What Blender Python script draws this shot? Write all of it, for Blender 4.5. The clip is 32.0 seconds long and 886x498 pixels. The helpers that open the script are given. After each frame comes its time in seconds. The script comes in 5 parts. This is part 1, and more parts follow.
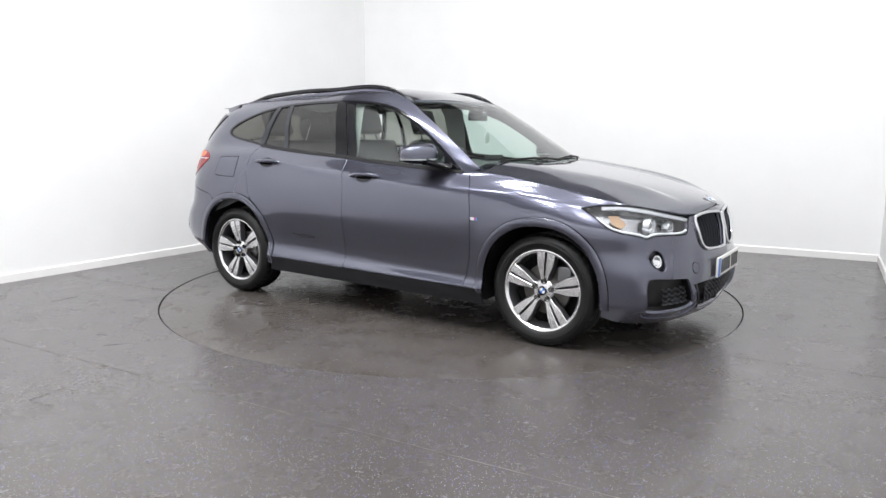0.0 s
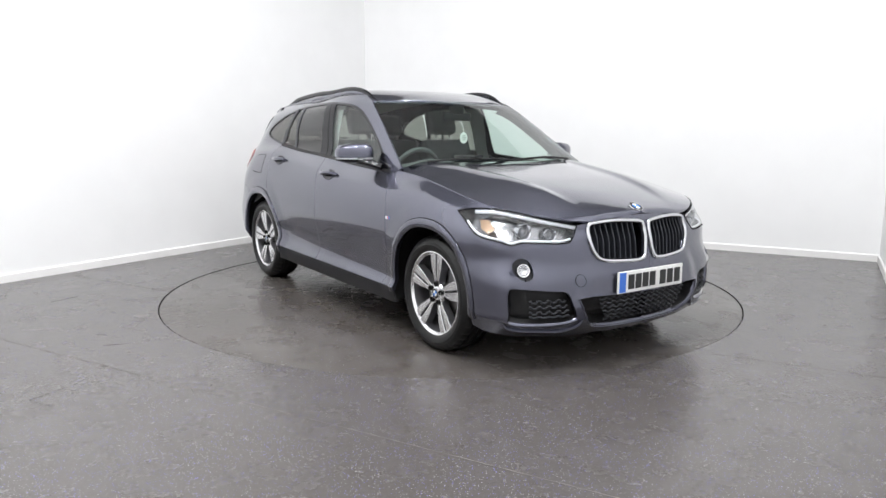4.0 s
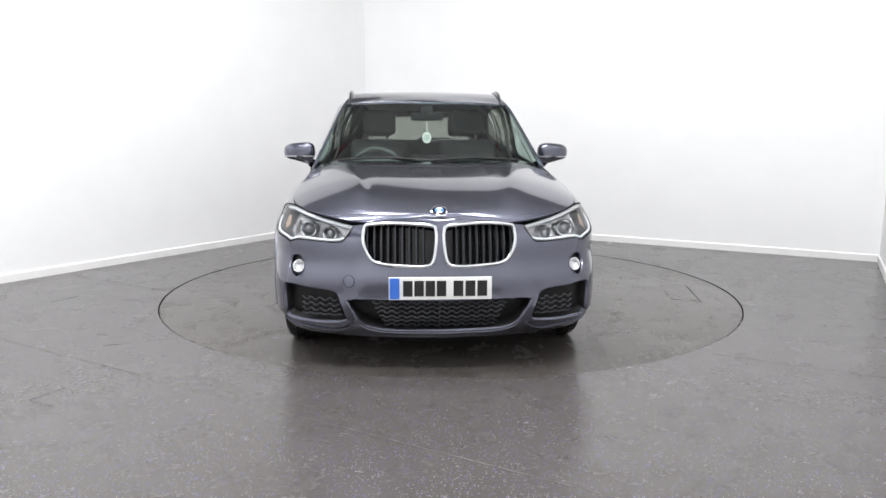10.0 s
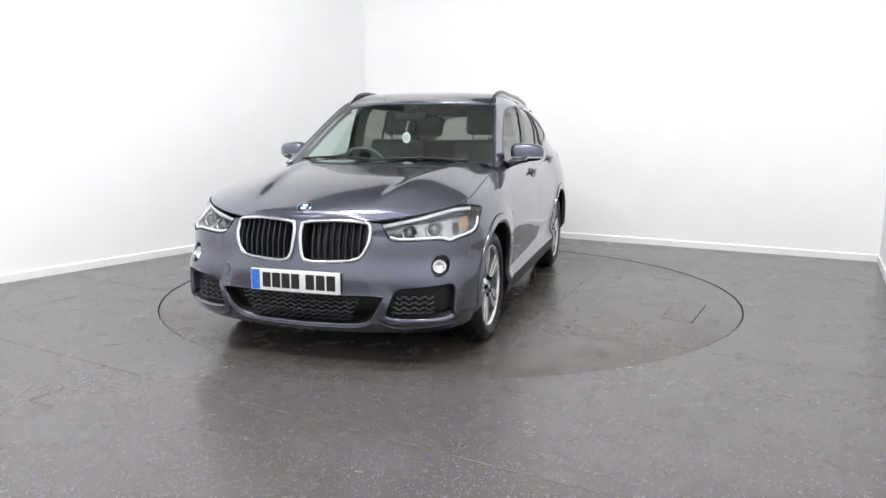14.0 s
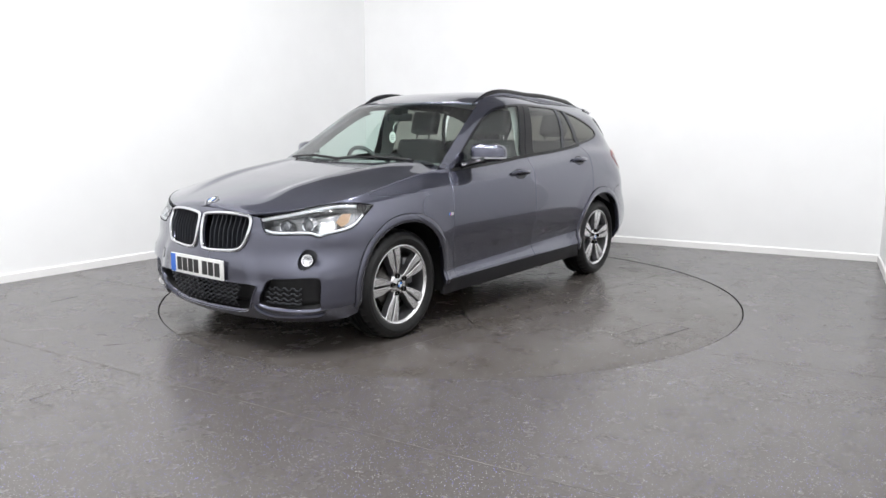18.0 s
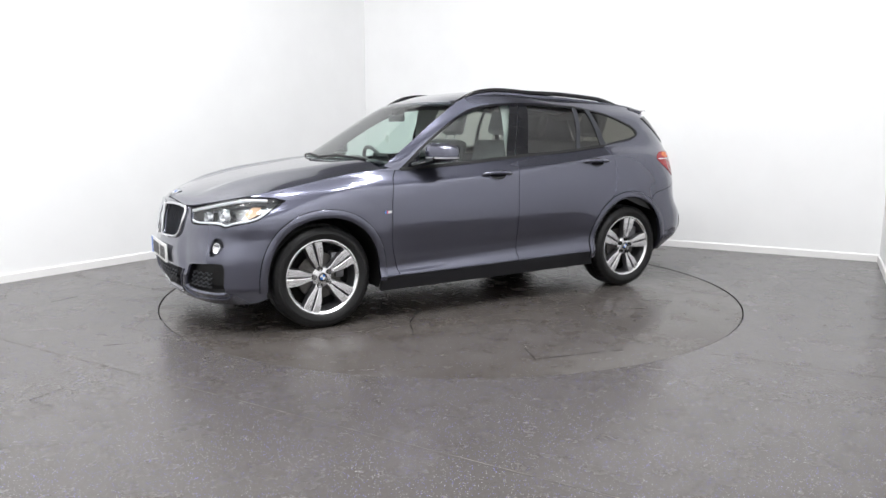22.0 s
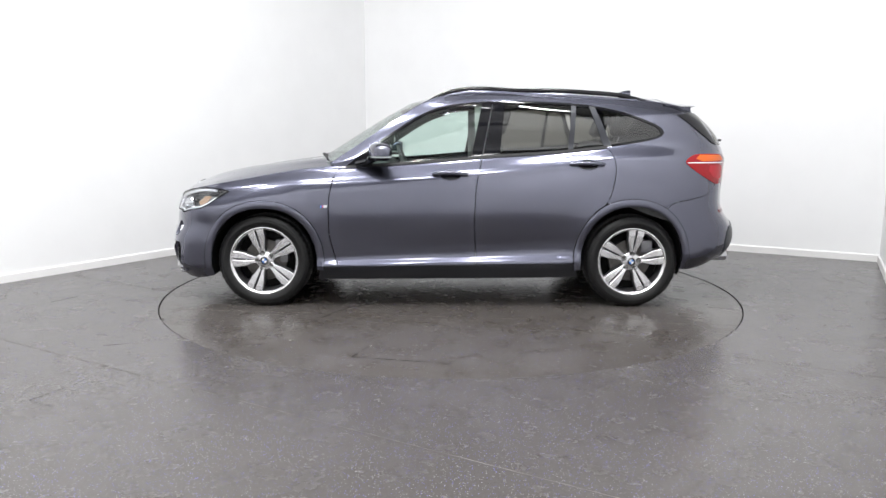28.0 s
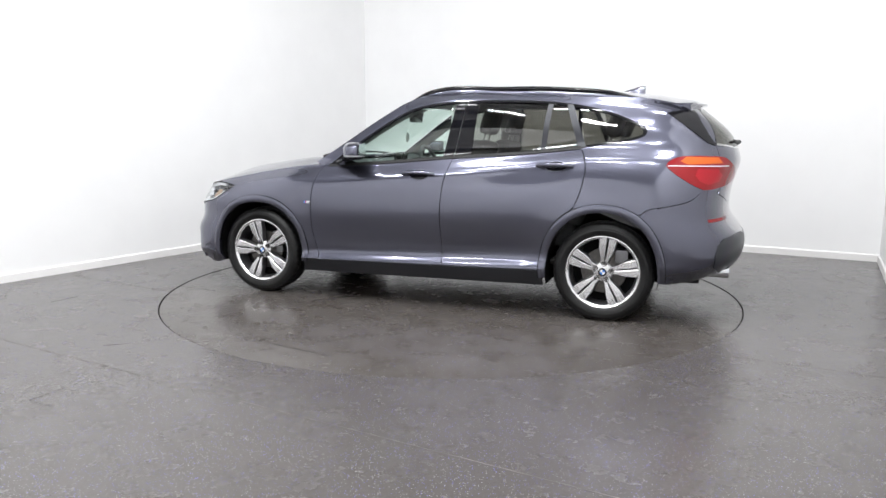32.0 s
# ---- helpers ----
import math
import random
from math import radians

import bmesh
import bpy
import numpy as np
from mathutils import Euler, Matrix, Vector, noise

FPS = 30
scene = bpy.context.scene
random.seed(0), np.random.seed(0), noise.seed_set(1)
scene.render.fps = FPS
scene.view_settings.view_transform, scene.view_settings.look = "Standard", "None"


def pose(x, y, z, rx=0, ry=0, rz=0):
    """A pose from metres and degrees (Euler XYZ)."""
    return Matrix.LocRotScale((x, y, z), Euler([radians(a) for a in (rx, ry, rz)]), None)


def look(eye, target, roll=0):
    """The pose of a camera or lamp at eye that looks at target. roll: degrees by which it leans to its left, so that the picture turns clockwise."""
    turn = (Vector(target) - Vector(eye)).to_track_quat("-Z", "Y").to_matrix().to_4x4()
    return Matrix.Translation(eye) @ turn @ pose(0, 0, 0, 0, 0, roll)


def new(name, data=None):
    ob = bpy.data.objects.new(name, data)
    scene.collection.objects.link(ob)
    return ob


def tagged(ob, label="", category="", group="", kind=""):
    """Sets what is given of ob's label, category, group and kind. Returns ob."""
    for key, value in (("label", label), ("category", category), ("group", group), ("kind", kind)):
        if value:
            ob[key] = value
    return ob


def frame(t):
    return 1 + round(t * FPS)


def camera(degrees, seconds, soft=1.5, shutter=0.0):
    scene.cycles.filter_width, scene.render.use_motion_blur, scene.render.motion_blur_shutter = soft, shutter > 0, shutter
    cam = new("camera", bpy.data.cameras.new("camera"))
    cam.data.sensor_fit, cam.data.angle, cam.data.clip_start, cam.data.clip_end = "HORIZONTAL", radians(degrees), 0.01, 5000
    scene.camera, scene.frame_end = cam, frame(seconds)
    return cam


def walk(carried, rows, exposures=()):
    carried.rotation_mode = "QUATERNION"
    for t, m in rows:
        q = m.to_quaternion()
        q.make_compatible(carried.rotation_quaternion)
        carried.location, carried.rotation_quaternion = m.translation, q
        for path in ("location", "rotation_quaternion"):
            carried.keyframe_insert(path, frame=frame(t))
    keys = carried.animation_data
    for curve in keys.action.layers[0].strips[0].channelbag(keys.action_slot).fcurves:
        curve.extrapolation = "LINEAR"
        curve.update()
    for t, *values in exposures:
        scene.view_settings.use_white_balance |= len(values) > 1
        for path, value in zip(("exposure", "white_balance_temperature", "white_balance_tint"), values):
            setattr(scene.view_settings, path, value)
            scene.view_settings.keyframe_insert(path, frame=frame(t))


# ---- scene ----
EYE = Vector((0.0, -5.748, 1.239))
cam = camera(63.84, 32.0)
AIM = Vector((-0.009878, 0.987438, -0.157697))
walk(cam, [(0, look(EYE, EYE + AIM, 0.19)), (32, look(EYE, EYE + AIM, 0.19))], [(0, 0.0), (32, 0.0)])

# nose direction of the car on its turntable, degrees
TURN = [(0, -33.5), (1, -38.8), (3, -49.5), (6, -65.3), (9, -80.75), (12, -96.25), (13, -101.4), (16, -116.9), (19, -132.7), (20, -138.0), (23, -153.8), (25, -164.2), (28, -179.2), (30, -189.3), (32, -199.3)]
OFF = Vector((0.023, -0.205, 0.0))

world = bpy.data.worlds.new("world")
scene.world = world
world.use_nodes = True
world.node_tree.nodes["Background"].inputs[0].default_value = (0.6, 0.62, 0.65, 1)
world.node_tree.nodes["Background"].inputs[1].default_value = 0.02
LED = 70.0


# ---- materials ----
def mat(name, color=(0.5, 0.5, 0.5), rough=0.5, metal=0.0, coat=0.0, spec=0.5, emit=0.0, grain=0.0, size=40.0, bump=0.0, bsize=200.0):
    """A surface with colour variation of strength grain at two scales and a fine relief."""
    m = bpy.data.materials.new(name)
    m.use_nodes = True
    t = m.node_tree
    b = t.nodes["Principled BSDF"]
    b.inputs["Base Color"].default_value = (*color, 1)
    b.inputs["Roughness"].default_value = rough
    b.inputs["Metallic"].default_value = metal
    b.inputs["Coat Weight"].default_value = coat
    b.inputs["Coat Roughness"].default_value = 0.03
    b.inputs["Specular IOR Level"].default_value = spec
    if emit:
        b.inputs["Emission Color"].default_value = (*color, 1)
        b.inputs["Emission Strength"].default_value = emit
    co = t.nodes.new("ShaderNodeTexCoord")
    if grain:
        mix = t.nodes.new("ShaderNodeMixRGB")
        n1, n2 = t.nodes.new("ShaderNodeTexNoise"), t.nodes.new("ShaderNodeTexNoise")
        n1.inputs["Scale"].default_value, n1.inputs["Detail"].default_value = size, 6
        n2.inputs["Scale"].default_value, n2.inputs["Detail"].default_value = size / 12, 4
        add = t.nodes.new("ShaderNodeMath")
        add.operation = "MULTIPLY"
        ramp = t.nodes.new("ShaderNodeMapRange")
        ramp.inputs[1].default_value, ramp.inputs[2].default_value = 0.15, 0.4
        for n in (n1, n2):
            t.links.new(co.outputs["Object"], n.inputs["Vector"])
        t.links.new(n1.outputs[0], add.inputs[0])
        t.links.new(n2.outputs[0], add.inputs[1])
        t.links.new(add.outputs[0], ramp.inputs[0])
        t.links.new(ramp.outputs[0], mix.inputs[0])
        mix.inputs[1].default_value = (*[c * (1 - grain) for c in color], 1)
        mix.inputs[2].default_value = (*[min(1, c * (1 + grain)) for c in color], 1)
        t.links.new(mix.outputs[0], b.inputs["Base Color"])
    if bump:
        n3, bp = t.nodes.new("ShaderNodeTexNoise"), t.nodes.new("ShaderNodeBump")
        n3.inputs["Scale"].default_value = bsize
        bp.inputs["Strength"].default_value, bp.inputs["Distance"].default_value = bump, 0.002
        t.links.new(co.outputs["Object"], n3.inputs["Vector"])
        t.links.new(n3.outputs[0], bp.inputs["Height"])
        t.links.new(bp.outputs[0], b.inputs["Normal"])
    return m


def glass_mat(name, tint, ior=1.5, rough=0.0):
    """A thin pane: tinted see-through with a mirror gloss that grows to the grazing side."""
    m = bpy.data.materials.new(name)
    m.use_nodes = True
    t = m.node_tree
    t.nodes.remove(t.nodes["Principled BSDF"])
    tr, gl, lw, pw, fr, mx = (t.nodes.new("ShaderNode" + k) for k in ("BsdfTransparent", "BsdfGlossy", "LayerWeight", "Math", "MapRange", "MixShader"))
    tr.inputs[0].default_value = (*tint, 1)
    gl.inputs["Roughness"].default_value = rough
    lw.inputs[0].default_value = 0.5
    pw.operation = "POWER"
    pw.inputs[1].default_value = 4.5
    fr.inputs[3].default_value = 2 * ((ior - 1) / (ior + 1)) ** 2
    t.links.new(lw.outputs["Facing"], pw.inputs[0])
    t.links.new(pw.outputs[0], fr.inputs[0])
    t.links.new(fr.outputs[0], mx.inputs[0])
    t.links.new(tr.outputs[0], mx.inputs[1])
    t.links.new(gl.outputs[0], mx.inputs[2])
    t.links.new(mx.outputs[0], t.nodes["Material Output"].inputs[0])
    return m




def car_paint(name, color, sharp, broad, share):
    """Metallic paint: a tight and a broad flake lobe under clear coat."""
    m = mat(name, color, sharp, 1.0, 1.0)
    t = m.node_tree
    tight = t.nodes["Principled BSDF"]
    wide, mix = t.nodes.new("ShaderNodeBsdfPrincipled"), t.nodes.new("ShaderNodeMixShader")
    wide.inputs["Base Color"].default_value = (*color, 1)
    wide.inputs["Roughness"].default_value = broad
    wide.inputs["Metallic"].default_value = 1.0
    wide.inputs["Coat Weight"].default_value = 1.0
    wide.inputs["Coat Roughness"].default_value = 0.03
    mix.inputs[0].default_value = share
    t.links.new(tight.outputs[0], mix.inputs[1])
    t.links.new(wide.outputs[0], mix.inputs[2])
    t.links.new(mix.outputs[0], t.nodes["Material Output"].inputs[0])
    return m


PAINT = car_paint("grey_metallic_paint", (0.114, 0.117, 0.156), 0.16, 0.45, 0.38)
SATIN = mat("dark_satin_grey", (0.028, 0.030, 0.037), 0.36, 0.2)
SILL = mat("dark_sill_plastic", (0.011, 0.011, 0.013), 0.42, 0, 0, 0.3)
BLACK = mat("gloss_black", (0.006, 0.006, 0.008), 0.1, 0, 0, 0.35)
PLASTIC = mat("black_plastic", (0.009, 0.009, 0.0095), 0.5, 0, 0, 0.3, grain=0.2, size=300, bump=0.2, bsize=900)
RUBBER = mat("tyre_rubber", (0.007, 0.007, 0.0073), 0.42, 0, 0, 0.35, grain=0.3, size=60, bump=0.15, bsize=400)
CHROME = mat("chrome", (0.66, 0.67, 0.69), 0.12, 1.0)
ALLOY = mat("machined_alloy", (0.8, 0.8, 0.81), 0.27, 1.0)
DARKALLOY = mat("grey_alloy", (0.27, 0.27, 0.285), 0.3, 0.9)
STEEL = mat("brake_steel", (0.11, 0.105, 0.10), 0.4, 1.0, grain=0.3, size=50)
UNDER = mat("underbody_black", (0.006, 0.006, 0.006), 0.85, 0, 0, 0.15)
CLOTH = mat("anthracite_cloth", (0.085, 0.088, 0.09), 0.9, 0, 0, 0.2, grain=0.25, size=200)
PILLAR = mat("satin_black", (0.006, 0.006, 0.008), 0.1, 0, 0, 0.2)
GLASS = glass_mat("clear_glass", (0.82, 0.925, 0.88), 1.5)
PRIVACY = glass_mat("privacy_glass", (0.33, 0.33, 0.30), 1.5)
LENS = glass_mat("lamp_lens", (0.95, 0.96, 0.97), 1.38)
WHITE = mat("white_plastic", (0.82, 0.82, 0.8), 0.4)
WALL = mat("white_wall_paint", (0.89, 0.89, 0.89), 0.6, 0, 0, 0.3, grain=0.015, size=3)
SKIRT = mat("white_gloss_skirting", (0.85, 0.84, 0.83), 0.35, grain=0.03, size=4)
HALL = mat("pale_hall_wall", (0.70, 0.70, 0.70), 0.8)
BEAM = mat("grey_steel_paint", (0.22, 0.22, 0.23), 0.55)
CEIL = mat("pale_grey_metal_ceiling", (0.72, 0.72, 0.72), 0.7)
GAP = mat("black_gap", (0.004, 0.004, 0.004), 0.9, 0, 0, 0.1)


def floor_mat(name, dark, pale, scuff, rare_at, streak):
    """Speckled safety vinyl: cloudy base, scuffs, quartz flecks past rare_at."""
    m = mat(name, pale, 0.2, 0, 0, 0.5)
    t = m.node_tree
    b = t.nodes["Principled BSDF"]
    co = t.nodes.new("ShaderNodeTexCoord")

    def node(kind, **kw):
        n = t.nodes.new("ShaderNode" + kind)
        for k, v in kw.items():
            n.inputs[k].default_value = v
        t.links.new(co.outputs["Object"], n.inputs["Vector"])
        return n

    def rng(src, a, b_, c, d):
        n = t.nodes.new("ShaderNodeMapRange")
        for i, v in enumerate((a, b_, c, d)):
            n.inputs[1 + i].default_value = v
        t.links.new(src, n.inputs[0])
        return n.outputs[0]

    def mixc(f, a, b_):
        n = t.nodes.new("ShaderNodeMixRGB")
        t.links.new(f, n.inputs[0])
        for i, v in ((1, a), (2, b_)):
            if isinstance(v, tuple):
                n.inputs[i].default_value = (*v, 1)
            else:
                t.links.new(v, n.inputs[i])
        return n.outputs[0]
    big = node("TexNoise", Scale=0.7, Detail=3.0, Roughness=0.5)
    mid = node("TexNoise", Scale=5.0, Detail=6.0, Roughness=0.7)
    fine = node("TexNoise", Scale=60.0, Detail=3.0, Roughness=0.7)
    c = mixc(rng(big.outputs[0], 0.3, 0.7, 0, 1), dark, pale)
    c = mixc(rng(mid.outputs[0], 0.42, 0.62, 0, streak), c, scuff)
    c = mixc(rng(fine.outputs[0], 0.35, 0.65, 0, 0.35), c, tuple(q * 0.45 for q in dark))
    # quartz flecks, white and blue
    for sc, col in ((150.0, (0.42, 0.42, 0.43)), (135.0, (0.17, 0.16, 0.48)), (230.0, (0.02, 0.02, 0.02))):
        v = node("TexVoronoi", Scale=sc)
        rare = t.nodes.new("ShaderNodeMath")
        rare.operation = "MULTIPLY"
        sep = t.nodes.new("ShaderNodeSeparateColor")
        t.links.new(v.outputs["Color"], sep.inputs[0])
        t.links.new(rng(sep.outputs[0], rare_at, rare_at + 0.02, 0, 1), rare.inputs[0])
        t.links.new(rng(v.outputs["Distance"], 0.20, 0.32, 1, 0), rare.inputs[1])
        c = mixc(rare.outputs[0], c, col)
    t.links.new(c, b.inputs["Base Color"])
    t.links.new(rng(mid.outputs[0], 0.3, 0.7, 0.22, 0.30), b.inputs["Roughness"])
    bump = t.nodes.new("ShaderNodeBump")
    bump.inputs["Strength"].default_value, bump.inputs["Distance"].default_value = 0.25, 0.001
    t.links.new(fine.outputs[0], bump.inputs["Height"])
    t.links.new(bump.outputs[0], b.inputs["Normal"])
    return m


FLOOR = floor_mat("grey_speckled_safety_vinyl", (0.085, 0.077, 0.073), (0.098, 0.090, 0.087), (0.080, 0.070, 0.064), 0.83, 0.4)
DISC = floor_mat("scuffed_brown_grey_vinyl", (0.070, 0.062, 0.056), (0.102, 0.093, 0.087), (0.050, 0.041, 0.034), 0.95, 0.6)
LIGHT = mat("led_diffuser", (0.975, 0.985, 1.0), 0.5, emit=2.0)


# ---- mesh helpers ----
def part(name, bm, material, parent=None, label="", smooth=True):
    """One mesh object from a bmesh, under a thing or a part."""
    me = bpy.data.meshes.new(name)
    bm.to_mesh(me)
    bm.free()
    for p in me.polygons:
        p.use_smooth = smooth
    if smooth:
        me.set_sharp_from_angle(angle=radians(38))
    me.materials.append(material)
    ob = new(name, me)
    ob.parent = parent
    if label:
        ob["label"] = label
    return ob


def mesh_part(name, verts, faces, material, parent=None, label="", normals=None, smooth=True):
    me = bpy.data.meshes.new(name)
    me.from_pydata([tuple(v) for v in verts], [], [tuple(f) for f in faces])
    for p in me.polygons:
        p.use_smooth = smooth
    if normals is not None:
        me.normals_split_custom_set_from_vertices([tuple(n) for n in normals])
    elif smooth:
        me.set_sharp_from_angle(angle=radians(38))
    me.materials.append(material)
    ob = new(name, me)
    ob.parent = parent
    if label:
        ob["label"] = label
    return ob


def empty(name):
    return new(name)


def box(bm, lo, hi, bevel=0.0, m=None):
    vs = [bm.verts.new((x, y, z)) for x in (lo[0], hi[0]) for y in (lo[1], hi[1]) for z in (lo[2], hi[2])]
    fs = [bm.faces.new([vs[i] for i in f]) for f in ((0, 1, 3, 2), (4, 6, 7, 5), (0, 4, 5, 1), (2, 3, 7, 6), (0, 2, 6, 4), (1, 5, 7, 3))]
    if bevel:
        es = list({e for f in fs for e in f.edges})
        r = bmesh.ops.bevel(bm, geom=es, offset=bevel, segments=2, affect="EDGES", profile=0.6)
        vs = list({v for f in r["faces"] for v in f.verts})
    if m is not None:
        bmesh.ops.transform(bm, matrix=m, verts=[v for v in vs if v.is_valid])
    return bm


def lathe(bm, profile, axis="y", steps=64, centre=(0, 0, 0), arc=(0.0, 2 * math.pi)):
    """Turn a profile of (radius, along) about an axis."""
    full = abs(arc[1] - arc[0] - 2 * math.pi) < 1e-6
    n = steps if full else steps + 1
    rings = []
    for k in range(n):
        a = arc[0] + (arc[1] - arc[0]) * k / steps
        ca, sa = math.cos(a), math.sin(a)
        ring = []
        for r, h in profile:
            v = {"y": (r * ca, h, r * sa), "z": (r * ca, r * sa, h), "x": (h, r * ca, r * sa)}[axis]
            ring.append(bm.verts.new((v[0] + centre[0], v[1] + centre[1], v[2] + centre[2])))
        rings.append(ring)
    for k in range(steps):
        a, b = rings[k], rings[(k + 1) % n]
        for i in range(len(profile) - 1):
            bm.faces.new((a[i], a[i + 1], b[i + 1], b[i]))
    return bm


def tube(bm, path, radius, seg=8, closed=False, flat=1.0):
    """A round bar along a path; flat squeezes its section."""
    pts = [Vector(p) for p in path]
    n = len(pts)
    rings = []
    for i, p in enumerate(pts):
        d = (pts[(i + 1) % n] - pts[i - 1]) if closed else (pts[min(i + 1, n - 1)] - pts[max(i - 1, 0)])
        d.normalize()
        if i == 0:
            up = Vector((0, 0, 1)) if abs(d.z) < 0.9 else Vector((0, 1, 0))
            side = d.cross(up).normalized()
        else:
            side = (side - d * side.dot(d)).normalized()
        up = side.cross(d)
        r = radius[i] if isinstance(radius, (list, tuple)) else radius
        rings.append([bm.verts.new(p + side * (r * math.cos(a)) + up * (r * flat * math.sin(a))) for a in (2 * math.pi * k / seg for k in range(seg))])
    for i in range(n if closed else n - 1):
        a, b = rings[i], rings[(i + 1) % n]
        for k in range(seg):
            bm.faces.new((a[k], a[(k + 1) % seg], b[(k + 1) % seg], b[k]))
    if not closed:
        bm.faces.new(rings[0][::-1])
        bm.faces.new(rings[-1])
    bmesh.ops.recalc_face_normals(bm, faces=bm.faces)
    return bm


def hermite(xk, yk, x):
    """Smooth curve through knots; yk may hold several columns."""
    xk, yk, x = np.asarray(xk, float), np.asarray(yk, float), np.asarray(x, float)
    h, d = np.diff(xk), np.diff(yk) / np.diff(xk)
    m = np.empty_like(yk)
    m[1:-1] = (d[:-1] * h[1:] + d[1:] * h[:-1]) / (h[1:] + h[:-1])
    m[0], m[-1] = d[0], d[-1]
    i = np.clip(np.searchsorted(xk, x) - 1, 0, len(h) - 1)
    t = (x - xk[i]) / h[i]
    t2, t3 = t * t, t * t * t
    return (2 * t3 - 3 * t2 + 1) * yk[i] + (t3 - 2 * t2 + t) * h[i] * m[i] + (-2 * t3 + 3 * t2) * yk[i + 1] + (t3 - t2) * h[i] * m[i + 1]


def smooth01(a, b, x):
    t = np.clip((np.asarray(x, float) - a) / (b - a), 0, 1)
    return t * t * (3 - 2 * t)


def curve2(pts, n=8, closed=False):
    """A rounded 2D outline through points; a point with a third value 1 stays a corner."""
    out = []
    m = len(pts)
    for i in range(m if closed else m - 1):
        p1, p2 = pts[i], pts[(i + 1) % m]
        p0 = pts[i - 1] if (closed or i > 0) else p1
        p3 = pts[(i + 2) % m] if (closed or i + 2 < m) else p2
        if len(p1) > 2:
            p0 = p1
        if len(p2) > 2:
            p3 = p2
        for k in range(n):
            t = k / n
            out.append(tuple(0.5 * (2 * p1[a] + (p2[a] - p0[a]) * t + (2 * p0[a] - 5 * p1[a] + 4 * p2[a] - p3[a]) * t * t + (3 * p1[a] - p0[a] - 3 * p2[a] + p3[a]) * t ** 3) for a in (0, 1)))
    if not closed:
        out.append(tuple(pts[-1][:2]))
    return out


# ---- the shape of the car body: horizontal rows round the car, front centre s = 0, rear centre s = 4.4 ----
FX = 1.2
SK = [0.0, 0.5, 1.0, 1.45, 2.0, 2.2, 3.1, 3.4, 3.9, 4.4]
ROW_Z = [
    [0.19, 0.195, 0.20, 0.205, 0.208, 0.21, 0.222, 0.225, 0.27, 0.26],
    [0.255, 0.258, 0.275, 0.281, 0.289, 0.292, 0.306, 0.31, 0.34, 0.34],
    [0.30, 0.30, 0.30, 0.306, 0.314, 0.318, 0.331, 0.335, 0.38, 0.38],
    [0.345, 0.345, 0.337, 0.348, 0.369, 0.376, 0.409, 0.42, 0.45, 0.45],
    [0.42, 0.42, 0.41, 0.415, 0.432, 0.44, 0.47, 0.48, 0.50, 0.50],
    [0.50, 0.50, 0.51, 0.52, 0.527, 0.53, 0.55, 0.56, 0.58, 0.58],
    [0.58, 0.58, 0.62, 0.65, 0.665, 0.67, 0.69, 0.70, 0.70, 0.70],
    [0.70, 0.72, 0.78, 0.79, 0.812, 0.82, 0.86, 0.87, 0.88, 0.88],
    [0.745, 0.77, 0.86, 0.862, 0.893, 0.905, 1.0, 1.04, 1.02, 1.01],
    [0.77, 0.80, 0.895, 0.902, 0.935, 0.948, 1.047, 1.085, 1.06, 1.05],
    [0.80, 0.84, 0.985, 1.015, 1.045, 1.06, 1.128, 1.16, 1.16, 1.15],
    [0.82, 0.86, 1.0, 1.060, 1.22, 1.28, 1.30, 1.30, 1.30, 1.28],
    [0.84, 0.88, 1.02, 1.100, 1.395, 1.465, 1.46, 1.44, 1.40, 1.38],
    [0.86, 0.90, 1.04, 1.140, 1.478, 1.53, 1.525, 1.51, 1.47, 1.45]]
ROW_W = [
    [0.80, 0.83, 0.862, 0.882, 0.885, 0.885, 0.882, 0.872, 0.85, 0.85],
    [0.855, 0.86, 0.88, 0.899, 0.90, 0.90, 0.898, 0.888, 0.87, 0.87],
    [0.875, 0.878, 0.904, 0.904, 0.904, 0.904, 0.904, 0.906, 0.89, 0.89],
    [0.885, 0.885, 0.897, 0.877, 0.873, 0.873, 0.876, 0.902, 0.90, 0.90],
    [0.89, 0.89, 0.901, 0.878, 0.873, 0.873, 0.877, 0.905, 0.902, 0.90],
    [0.893, 0.893, 0.905, 0.892, 0.890, 0.890, 0.892, 0.909, 0.905, 0.90],
    [0.895, 0.895, 0.909, 0.910, 0.911, 0.911, 0.910, 0.912, 0.905, 0.90],
    [0.895, 0.895, 0.908, 0.904, 0.902, 0.901, 0.895, 0.894, 0.888, 0.885],
    [0.866, 0.862, 0.888, 0.893, 0.889, 0.887, 0.855, 0.848, 0.838, 0.835],
    [0.853, 0.848, 0.872, 0.880, 0.878, 0.876, 0.838, 0.828, 0.818, 0.818],
    [0.84, 0.835, 0.78, 0.80, 0.790, 0.788, 0.760, 0.755, 0.748, 0.748],
    [0.82, 0.82, 0.77, 0.785, 0.745, 0.735, 0.72, 0.708, 0.68, 0.68],
    [0.80, 0.80, 0.76, 0.762, 0.678, 0.663, 0.64, 0.635, 0.62, 0.62],
    [0.78, 0.78, 0.75, 0.742, 0.616, 0.592, 0.57, 0.565, 0.55, 0.55]]
ROW_XF = [2.09, 2.14, 2.165, 2.166, 2.158, 2.158, 2.150, 2.135, 2.122, 2.116, 2.104, 2.089, 2.066, 2.04]
